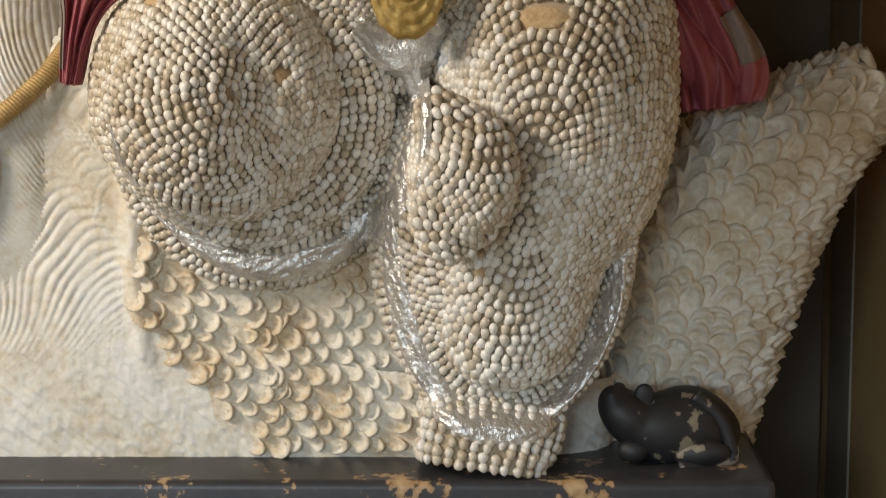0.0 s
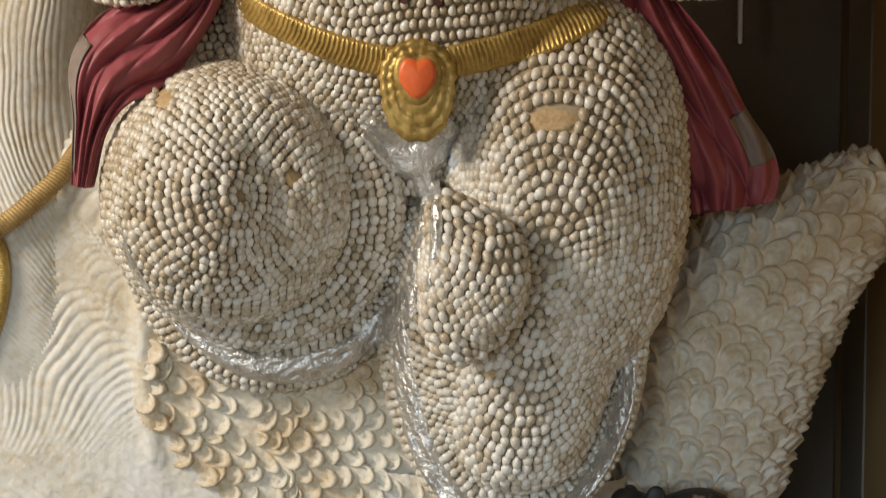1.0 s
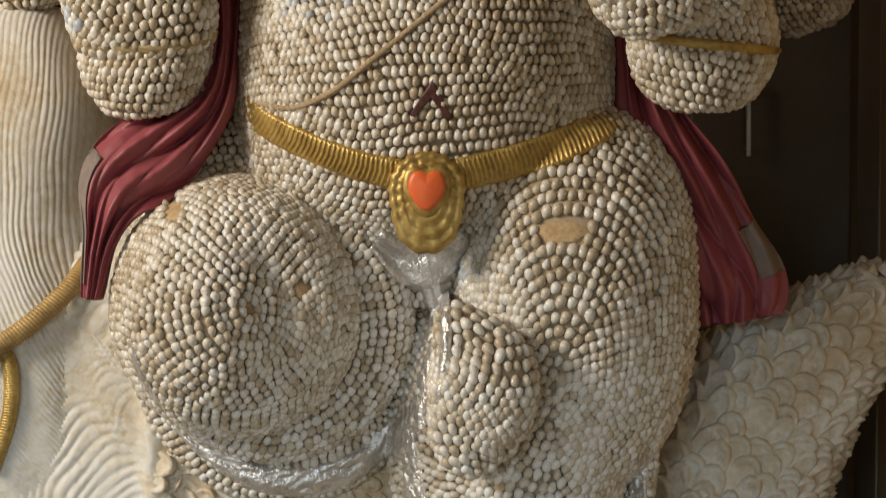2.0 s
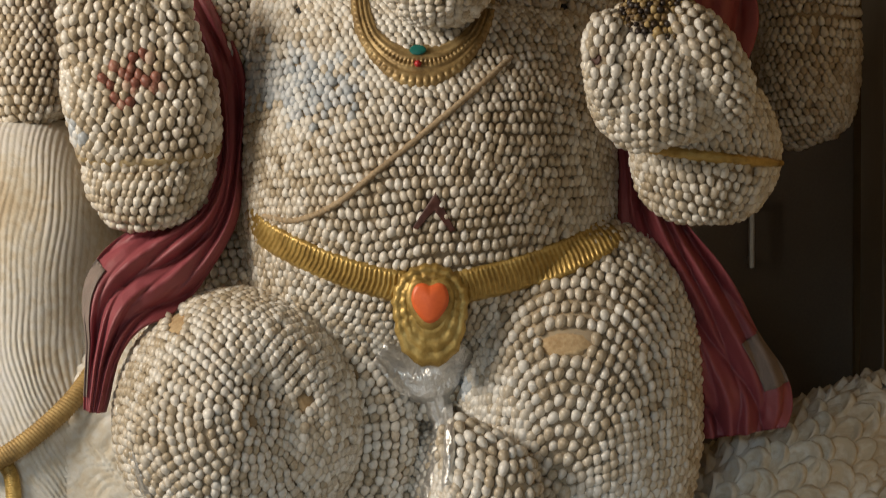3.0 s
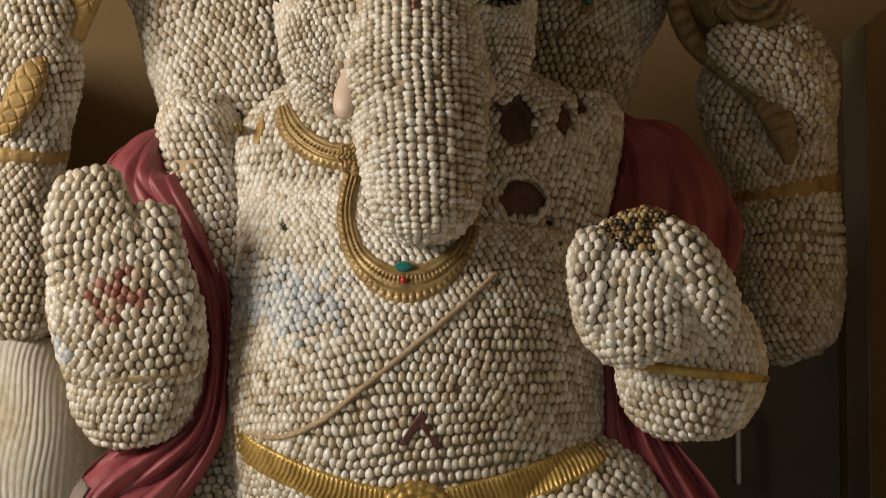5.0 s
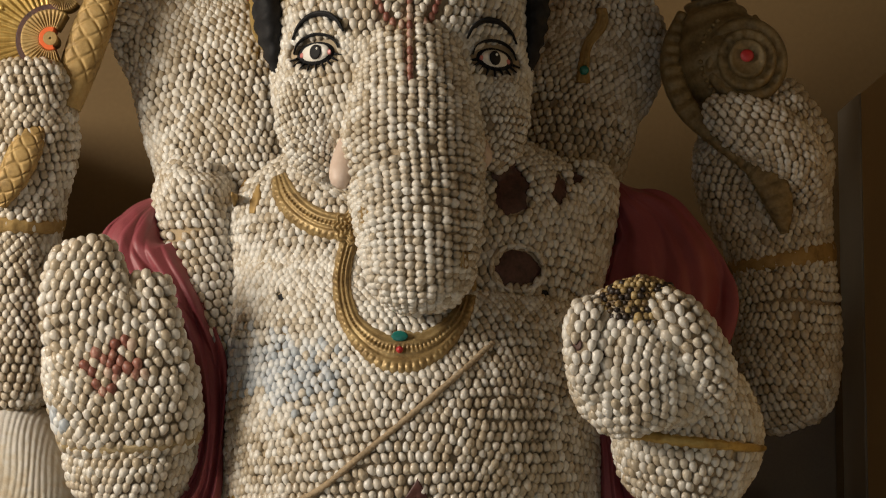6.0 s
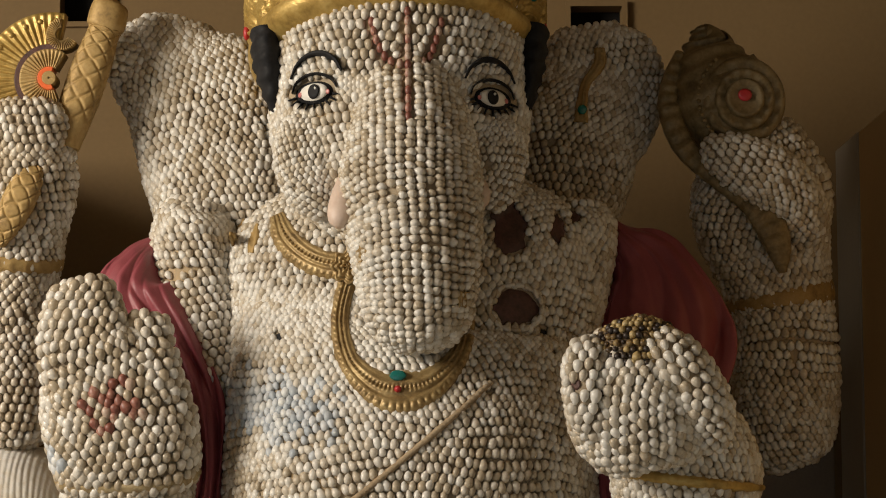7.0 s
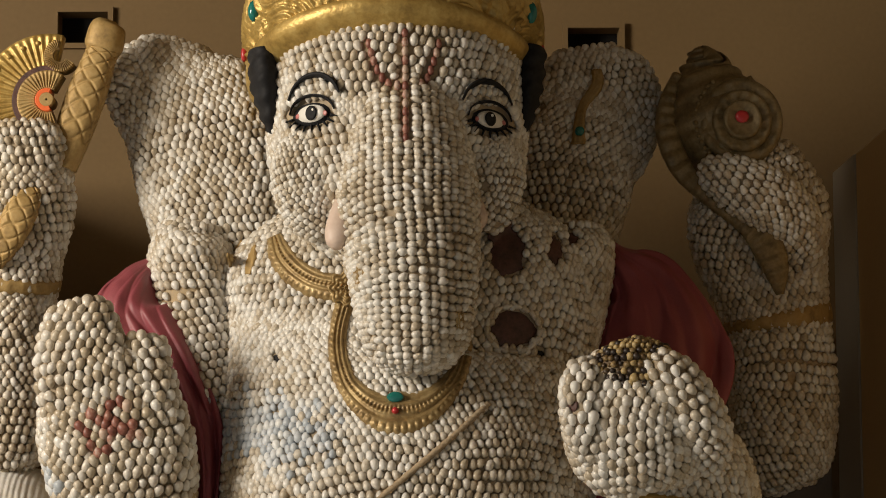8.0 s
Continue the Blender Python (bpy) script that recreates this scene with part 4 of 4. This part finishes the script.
for q in range(16):
    a = radians(128 + q * 8)
    s = Stack()
    s.add(*ball((qx + 0.006 + 0.087 * math.cos(a), 4.70, qz + 0.093 * math.sin(a)), (0.005, 0.006, 0.005), 8, 6))
    s.make("stud", [CONCH], conch)
s = Stack()
s.add(*ball((qx + 0.004, 4.668, qz), (0.013, 0.007, 0.012)))
s.make("stone", [RED], conch)
g = loft_grid([(0.490, 4.760, 2.421, 0.010, 0.016), (0.470, 4.745, 2.362, 0.018, 0.017), (0.467, 4.735, 2.306, 0.022, 0.017), (0.491, 4.725, 2.238, 0.022, 0.014), (0.538, 4.720, 2.187, 0.020, 0.014), (0.600, 4.715, 2.138, 0.021, 0.014), (0.640, 4.705, 2.104, 0.031, 0.014), (0.666, 4.705, 2.045, 0.027, 0.014), (0.676, 4.710, 1.989, 0.008, 0.008)], 90, 30, power=2.6)
for i in range(len(g)):
    g[i] += np.array([0, -0.003 * math.sin(i * 1.5), 0])
mesh_of("lip", *loft_mesh(g), CONCH, conch)
g = loft_grid([(0.624, 4.740, 2.411, 0.010, 0.010), (0.647, 4.730, 2.371, 0.013, 0.013), (0.664, 4.730, 2.310, 0.014, 0.014), (0.676, 4.740, 2.245, 0.008, 0.008)], 40, 20)
mesh_of("curl", *loft_mesh(g), CONCH, conch)

ornament = thing("ear_ornament", "dark gold hanging ornament on the ear", "ornament")
v = ribbon_points([(0.338, 2.439), (0.336, 2.406), (0.310, 2.368), (0.301, 2.331), (0.298, 2.288)], [0.022, 0.026, 0.02, 0.022, 0.03], 0.018, 60, 9, relief=grooves)
mesh_of("drop", *strip_solid(v, 0.025), GOLD_DULL, ornament)
ox, oz = 0.300, 2.312
plate("stone", ox, oz, lambda a: 0.009, 0.018, 0.006, TEAL, ornament, dome=0.004)


# ---------------- shawl ----------------
def drape(path, folds, amp, seed, n=200, across=65):
    """Cloth along x, y, z, half width rows, pleated across."""
    c = spline(path, n)
    t = np.gradient(c[:, [0, 2]], axis=0)
    t = unit(t)
    nor = np.stack([-t[:, 1], t[:, 0]], 1)
    u = np.linspace(-1, 1, across)
    v = np.zeros((n, across, 3))
    s = np.linspace(0, 1, n)[:, None]
    ph = seed * 1.7
    shift = 0.5 * np.sin(s * 6 + ph) + 0.5 * s
    crease = lambda q: 1 - 2 * np.abs(np.sin(q)) ** 0.75
    wave = crease((u[None] + shift) * folds * 1.7 + ph) + 0.55 * crease((u[None] * 2.1 - shift) * folds * 1.6 + 2 * ph + 7 * s) + 0.3 * np.sin(u[None] * 17 + s * 14 + ph)
    edge = 1 + 0.06 * np.sin(s * 31 + ph) * (abs(u[None]) > 0.9)
    for k in range(across):
        xz = c[:, [0, 2]] + nor * (c[:, 3:4] * u[k] * edge[:, k:k + 1])
        v[:, k, 0], v[:, k, 2] = xz[:, 0], xz[:, 1]
    v[:, :, 1] = c[:, 1:2] + amp * (0.22 + 0.78 * np.clip(s * 2.2 - 0.2, 0, 1)) * wave * np.minimum(1, c[:, 3:4] / 0.04) + 0.03 * u[None] ** 2
    v[:, :, 1] += np.array([[0.007 * noise.noise(Vector((p[0] * 16, 2 * ph, p[2] * 10))) + 0.0028 * noise.noise(Vector((p[0] * 55 + p[2] * 20, ph, p[2] * 38))) for p in row] for row in v])
    return v


shawl = thing("shawl", "maroon satin shawl draped over shoulders with woven border", "shawl")
vl = drape([(-0.492, 4.62, 2.058, 0.008), (-0.530, 4.54, 2.002, 0.042), (-0.538, 4.50, 1.935, 0.07), (-0.470, 4.48, 1.840, 0.062), (-0.425, 4.47, 1.760, 0.05), (-0.404, 4.46, 1.690, 0.042), (-0.396, 4.43, 1.588, 0.028),
            (-0.420, 4.40, 1.490, 0.045), (-0.495, 4.38, 1.415, 0.08), (-0.572, 4.35, 1.346, 0.072), (-0.605, 4.34, 1.253, 0.034), (-0.622, 4.34, 1.145, 0.018)], 2.3, 0.013, 1)
mesh_of("left_length", *strip_solid(vl, 0.004), CLOTH, shawl)
vr = drape([(0.345, 4.66, 2.088, 0.010), (0.368, 4.63, 2.048, 0.036), (0.414, 4.60, 1.992, 0.080), (0.437, 4.57, 1.898, 0.122), (0.432, 4.54, 1.795, 0.112), (0.350, 4.46, 1.669, 0.06), (0.338, 4.44, 1.558, 0.042),
            (0.362, 4.42, 1.457, 0.066), (0.417, 4.42, 1.357, 0.078), (0.475, 4.43, 1.255, 0.088), (0.523, 4.44, 1.164, 0.09), (0.534, 4.45, 1.096, 0.075)], 2.0, 0.016, 2.3)
mesh_of("right_length", *strip_solid(vr, 0.004), CLOTH, shawl)
edge = vl[160:196, 0:11].copy()
edge[:, :, 1] -= 0.004
mesh_of("border", *strip_solid(edge, 0.003), CLOTH_BORDER, shawl, "grey silvery woven border")
edge = vr[166:183, 47:65].copy()
edge[:, :, 1] -= 0.004
mesh_of("border", *strip_solid(edge, 0.003), CLOTH_BORDER, shawl, "grey silvery woven border")


# ---------------- the mount: white plaster beast with combed mane and scaly tail ----------------
def even_rings(grid, seg):
    """The same rings with points at even steps round them."""
    out = np.zeros((len(grid), seg, 3))
    for i, ring in enumerate(grid):
        loop = np.vstack([ring, ring[:1]])
        run = np.r_[0, np.cumsum(np.linalg.norm(np.diff(loop, axis=0), axis=1))]
        at = np.linspace(0, run[-1], seg, endpoint=False)
        out[i] = np.stack([np.interp(at, run, loop[:, c]) for c in range(3)], 1)
    return out


def combed(x, z):
    """Combed strands: they fall, then sweep sideways."""
    drop = np.maximum(0, 1.304 - z)
    lane = x - 1.15 * drop ** 2 + 0.006 * np.sin(z * 9 + x * 5) + 0.0025 * np.sin(z * 31 + x * 23)
    return np.abs(np.sin(lane * np.pi / 0.0108 + 0.6 * np.sin(z * 13 + x * 37) + 0.3 * np.sin(z * 41 - x * 90))) ** 0.6 * (1 + 0.35 * np.sin(z * 13 + x * 60))


def build_mount():
    st = Stack()
    rng = np.random.default_rng(3)
    # flank with combed mane
    g = loft_grid([(-0.883, 4.8, 1.670, 0.033, 0.06), (-0.883, 4.8, 1.655, 0.115, 0.17), (-0.878, 4.8, 1.610, 0.198, 0.25), (-0.872, 4.8, 1.515, 0.25, 0.3), (-0.868, 4.8, 1.417, 0.264, 0.33),
                   (-0.868, 4.8, 1.264, 0.262, 0.35), (-0.839, 4.8, 1.047, 0.271, 0.362), (-0.832, 4.8, 0.904, 0.279, 0.362), (-0.830, 4.8, 0.793, 0.286, 0.352), (-0.833, 4.8, 0.669, 0.281, 0.325), (-0.853, 4.8, 0.339, 0.262, 0.28)], 330, 840, power=2.8)
    x, z = g[:, :, 0], g[:, :, 2]
    fade = np.clip((z - 0.66) / 0.22, 0.12, 1)
    n = unit(np.cross(np.gradient(g, axis=0), np.gradient(g, axis=1)))
    strand = combed(x, z)
    g = g + n * ((0.002 + 0.0045 * np.clip((1.3 - z) / 0.2, 0, 1)) * fade * strand)[..., None]
    st.add(*loft_mesh(g))
    # broad body under the knees
    body = loft_grid([(-0.145, 4.82, 1.135, 0.327, 0.24), (-0.168, 4.82, 1.002, 0.393, 0.31), (-0.201, 4.82, 0.891, 0.447, 0.345), (-0.313, 4.82, 0.790, 0.622, 0.358), (-0.380, 4.82, 0.689, 0.742, 0.366), (-0.393, 4.82, 0.541, 0.753, 0.37), (-0.396, 4.82, 0.332, 0.753, 0.372)], 280, 2800, power=7.0)
    body = even_rings(body, 1400)
    nb = unit(np.cross(np.gradient(body, axis=0), np.gradient(body, axis=1)))
    bump = np.zeros(body.shape[:2])
    for i in range(body.shape[0]):
        for j in range(body.shape[1]):
            x, y, z = body[i, j]
            if y < 4.62:
                # brush strokes run down to the right
                bump[i, j] = 0.8 * noise.noise(Vector((x * 9 - z * 6, 0, (z + x * 0.8) * 80))) + 0.6 * noise.noise(Vector((x * 30, 3, z * 30))) + 0.35 * noise.noise(Vector((x * 90, 7, z * 90)))
    x, z = body[:, :, 0], body[:, :, 2]
    side = np.clip((-0.5 - x) / 0.06, 0, 1) * np.clip((z - 0.5) / 0.3, 0, 1)
    body = body + nb * (0.0042 * (1 - 0.7 * side) * bump + 0.005 * side * combed(x, z) + 0.016 * np.exp(-((x + 0.53 - 0.12 * np.maximum(0, 0.8 - z)) / 0.02) ** 2) * np.clip((z - 0.55) / 0.2, 0, 1))[..., None]
    v, f = loft_mesh(body)
    st.add(v, f)
    mids = v[np.array(f[:279 * 1400])].mean(1)
    for k in np.nonzero((mids[:, 1] < 4.6) & (mids[:, 0] > -0.6) & (mids[:, 0] < 0.2))[0]:
        x, _, z = mids[k]
        if x > -0.535 + 0.95 * max(0, 0.7 - z) + 0.05 * noise.noise(Vector((x * 14, 0, z * 14))):
            st.m[len(st.m) - len(f) + k] = 1
    tree = BVHTree.FromPolygons(body.reshape(-1, 3).tolist(), grid_faces(280, 1400))
    # crescent scales of the body
    row = 0
    for z in np.arange(0.475, 0.95, 0.033):
        row += 1
        for x in np.arange(-0.56 + 0.0185 * (row % 2), 0.02, 0.037):
            xx, zz = x + rng.normal(0, 0.005) + 0.10 * (0.9 - z) * (x < -0.3), z + rng.normal(0, 0.005)
            if xx < -0.53 + 0.95 * max(0, 0.7 - zz) or (rng.random() < 0.05):
                continue
            hit = tree.ray_cast(Vector((xx, 3, zz)), Vector((0, 1, 0)))
            if hit[0] is None:
                continue
            scale_on(st, np.array(hit[0]), np.array((0.0, -1.0, 0.05)), np.array((1.0, 0, -0.45 + rng.normal(0, 0.35))), 0.0215 * rng.normal(1, 0.16), 0.027 * rng.normal(1, 0.16), 0.024, rng, 0.0024, 1)
    # tail with overlapping scales
    tail = loft_grid([(0.411, 4.78, 0.340, 0.201, 0.2), (0.442, 4.78, 0.494, 0.201, 0.2), (0.489, 4.77, 0.654, 0.206, 0.2), (0.550, 4.75, 0.802, 0.194, 0.19), (0.641, 4.72, 0.939, 0.159, 0.17), (0.739, 4.7, 1.033, 0.115, 0.14), (0.814, 4.68, 1.089, 0.087, 0.1), (0.844, 4.67, 1.109, 0.066, 0.07), (0.862, 4.67, 1.117, 0.021, 0.02)], 100, 100, power=2.2)
    st.add(*loft_mesh(tail))
    p, nn, e = rows_on(tail, 0.04, 0.05, rng, True, 0.16)
    for q, m, d in zip(p, nn, e):
        if m[1] < 0.5:
            tip = np.cross(d, m)
            scale_on(st, q, m, tip if tip[2] > 0 else -tip, 0.031 * rng.normal(1, 0.14), 0.04 * rng.normal(1, 0.14), 0.028, rng, 0.002)
    return tagged(st.make("mount_statue", [PLASTER, STAINED]), "cream plaster mount with combed mane and scaly tail", "statue")


def scale_on(st, p, n, tip, w, h, lift, rng, rough=0.0009, slot=0):
    """One overlapping scale: a thick tongue that stands off the surface at its tip."""
    n = n / np.linalg.norm(n)
    tip = tip - n * tip.dot(n)
    tip = tip / np.linalg.norm(tip)
    side = np.cross(tip, n)
    v = []
    rad = ((1.0, -0.1), (0.92, 0.62), (0.8, 1.0), (0.62, 0.72), (0.36, 0.3))
    seg = 12
    for k, up in rad:
        for j in range(seg):
            a = 2 * math.pi * j / seg
            cu, su = math.cos(a) * k, math.sin(a) * k
            rise = lift * (up * ((su + 1) / 2) ** 1.4 - 0.3 * (1 - su) / 2)
            v.append(p + side * (w * cu) + tip * (h * su) + n * (rise - 0.003 + rng.normal(0, rough)))
    v.append(p + n * lift * 0.1)
    f = []
    for i in range(len(rad) - 1):
        f += [[i * seg + j, i * seg + (j + 1) % seg, (i + 1) * seg + (j + 1) % seg, (i + 1) * seg + j] for j in range(seg)]
    b = (len(rad) - 1) * seg
    f += [[b + j, b + (j + 1) % seg, len(v) - 1] for j in range(seg)]
    if np.cross(side, tip).dot(n) < 0:
        f = [q[::-1] for q in f]
    st.add(v, f, slot)


mount = build_mount()


def rope(name, path, r, mat, twist=0.02):
    g = loft_grid([(*p, r, r * 0.8) for p in path], 160, 20)
    for i in range(len(g)):
        c = g[i].mean(0)
        g[i] += unit(g[i] - c) * (0.0012 * np.sin(i * 1.9 + 2 * np.arange(20) * 2 * np.pi / 20))[:, None]
    return mesh_of(name, *loft_mesh(g), mat)


tagged(rope("rein", [(-0.636, 4.5, 1.213), (-0.671, 4.455, 1.160), (-0.719, 4.43, 1.112), (-0.777, 4.412, 1.068), (-0.837, 4.408, 1.038)], 0.018, GOLD_DULL), "twisted dull gold rein across the mount", "rein")
tagged(rope("rein", [(-0.798, 4.425, 1.056), (-0.780, 4.425, 1.020), (-0.777, 4.425, 0.964), (-0.788, 4.428, 0.903), (-0.815, 4.432, 0.830)], 0.014, GOLD), "gold hanging rein end on the mount", "rein")

# ---------------- mouse ----------------
s = Stack()
g = loft_grid([(0.560, 4.46, 0.458, 0.015, 0.02), (0.539, 4.46, 0.490, 0.05, 0.055), (0.491, 4.45, 0.508, 0.075, 0.07), (0.432, 4.43, 0.513, 0.068, 0.065), (0.384, 4.42, 0.526, 0.05, 0.055), (0.357, 4.41, 0.549, 0.042, 0.05), (0.341, 4.4, 0.572, 0.03, 0.035), (0.333, 4.39, 0.590, 0.008, 0.01)], 50, 40)
s.add(*loft_mesh(g))
for c, r in (((0.397, 4.4, 0.578), (0.018, 0.008, 0.022)), ((0.353, 4.42, 0.580), (0.014, 0.008, 0.018)), ((0.378, 4.4, 0.478), (0.03, 0.03, 0.022)), ((0.501, 4.4, 0.473), (0.055, 0.03, 0.025))):
    s.add(*ball(c, r))
s.add(*loft_mesh(loft_grid([(0.489, 4.4, 0.578, 0.012, 0.01), (0.531, 4.4, 0.541, 0.012, 0.01), (0.554, 4.4, 0.494, 0.012, 0.01), (0.553, 4.4, 0.454, 0.012, 0.01), (0.459, 4.38, 0.451, 0.01, 0.01)], 40, 16)))
MOUSE = material("chipped_black_gloss", [(0.012, 0.012, 0.014), (0.02, 0.02, 0.022), (0.2, 0.17, 0.12), (0.32, 0.27, 0.2)], 0.55, scale=13, fine=40, bump=0.15, stops=[0.3, 0.545, 0.555, 0.68])
tagged(s.make("mouse_statue", [MOUSE]), "small chipped black mouse statue sitting on the plinth", "statue")

# ---------------- plinth ----------------
top, x_end = 0.451, 0.622
plinth = thing("plinth", "chipped black painted plinth carrying the statue", "plinth")
part("slab", box_bm(-1.3, 4.27, top - 0.10, x_end, 5.3, top, 0.016), PLINTH, plinth, smooth=True)
part("base", box_bm(-1.27, 4.30, 0.0, x_end - 0.03, 5.27, top - 0.101, 0.01), PLINTH, plinth)

# ---------------- the alcove, and an added unseen hall that shapes the light ---
HX0, HX1, HY0, HY1, TOP = -3.0, 2.4, -0.8, 5.6, 3.3


def wall_x(name, x0, x1, y0, y1, z0, z1, mat, holes=()):
    """A wall in the x, z plane with rectangular openings x0, x1, z0, z1."""
    bm = bmesh.new()
    xs = sorted({x0, x1, *[h[0] for h in holes], *[h[1] for h in holes]})
    zs = sorted({z0, z1, *[h[2] for h in holes], *[h[3] for h in holes]})
    for a, b in zip(xs, xs[1:]):
        for c, d in zip(zs, zs[1:]):
            if not any(h[0] <= a and b <= h[1] and h[2] <= c and d <= h[3] for h in holes):
                box_bm(a, y0, c, b, y1, d, bm=bm)
    bmesh.ops.remove_doubles(bm, verts=bm.verts, dist=1e-5)
    return tagged(part(name, bm, mat), kind="structure")


vax0, vaz1 = (0.328, 2.684)
vax1, vaz0 = (0.446, 2.613)
vbx0, vbz1 = (-0.836, 2.724)
vbx1, vbz0 = (-0.722, 2.652)
tagged(wall_x("wall_back", HX0, HX1, 5.6, 5.66, 0, TOP, OCHRE, [(vax0, vax1, vaz0, vaz1), (vbx0, vbx1, vbz0, vbz1)]), "ochre painted back wall with two vent holes", "wall")
for x0, x1, z0, z1 in ((vax0, vax1, vaz0, vaz1), (vbx0, vbx1, vbz0, vbz1)):
    vent = thing("vent", "dark square vent opening with narrow ochre frame", "vent", "vents in the back wall", "structure")
    bm = bmesh.new()
    for a in ((x0 - 0.012, z0 - 0.012, x1 + 0.012, z0), (x0 - 0.012, z1, x1 + 0.012, z1 + 0.012), (x0 - 0.012, z0, x0, z1), (x1, z0, x1 + 0.012, z1)):
        box_bm(a[0], 5.585, a[1], a[2], 5.597, a[3], bm=bm)
    part("frame", bm, OCHRE, vent)
    # near-black sheet: the shade inside the vent put into its colour
    part("backing", box_bm(x0 - 0.05, 5.67, z0 - 0.05, x1 + 0.05, 5.69, z1 + 0.05), VENT_SHADE, vent)
tagged(part("floor", box_bm(HX0, HY0, -0.2, HX1, HY1 + 0.2, 0.0), FLOOR), "worn stone floor", "floor", kind="structure")
tagged(part("ceiling", box_bm(HX0, HY0, TOP, HX1, HY1 + 0.2, TOP + 0.2), OCHRE), "plain ochre ceiling", "ceiling", kind="structure")
# out of view; its opening is cut round the added left lamp
bm = bmesh.new()
for y0, y1, z0, z1 in ((HY0, 1.95, 0, TOP), (3.55, HY1 + 0.2, 0, TOP), (1.95, 3.55, 0, 2.2), (1.95, 3.55, 3.2, TOP)):
    box_bm(HX0 - 0.2, y0, z0, HX0, y1, z1, bm=bm)
tagged(part("wall_left", bm, CREAM), "added unseen cream side wall, with an opening for the left lamp", "wall", kind="structure")
# out of view, added to bounce light back onto the statue
tagged(part("wall_right", box_bm(HX1, HY0, 0, HX1 + 0.2, HY1 + 0.2, TOP), CREAM), "added unseen cream side wall that bounces light", "wall", kind="structure")
# added behind the camera; the opening's top keeps the front lamp off the upper statue
tagged(wall_x("wall_front", HX0, HX1, HY0 - 0.2, HY0, 0, TOP, CREAM, [(-2.85, 1.2, 0.0, 1.9)]), "added unseen cream wall, with an opening that trims the front lamp", "wall")
# unseen ground, added to go with the front opening and its lamp
tagged(part("ground", box_bm(-40, -60, -0.22, 40, HY0 - 0.2, -0.02), FLOOR), "added unseen ground outside the front opening", "ground", kind="structure")

# short partition beside the alcove
wx, wz = 0.915, 2.337
tagged(part("partition", box_bm(wx, 4.0, 0, wx + 0.12, 5.22, wz, 0.006), OCHRE_LIT), "ochre painted low partition wall beside the statue, coloured as lit", "partition", kind="structure")
# mirrored copy out of view, added to shade the lower back wall from the left lamp
tagged(part("partition", box_bm(-1.14, 4.9, 0, -1.02, 5.5, wz, 0.006), OCHRE), "added unseen ochre partition that shades the back wall", "partition", kind="structure")
tagged(part("trim", box_bm(wx - 0.004, 5.221, 0, wx + 0.12, 5.5, wz, 0.006), GREY_PAINT), "grey painted post at the partition's end", "post", kind="structure")

# dark door in the back wall
dx0 = 0.549
door = thing("door_1", "dark brown closed wooden door with steel handle", "door", kind="structure")
part("leaf", box_bm(dx0, 5.55, 0.0, wx - 0.01, 5.596, 1.98, 0.005), DARK_WOOD, door)
hx0, hz1 = (0.665, 1.522)
hx1, hz0 = (0.679, 1.353)
handle = part("door_handle", box_bm(hx0, 5.5, hz0, hx1, 5.515, hz1, 0.004), STEEL, door, "worn steel bar handle")
for z in (hz0 + 0.02, hz1 - 0.02):
    part("bracket", box_bm(hx0 + 0.002, 5.512, z - 0.008, hx1 - 0.002, 5.552, z + 0.008), STEEL, handle)
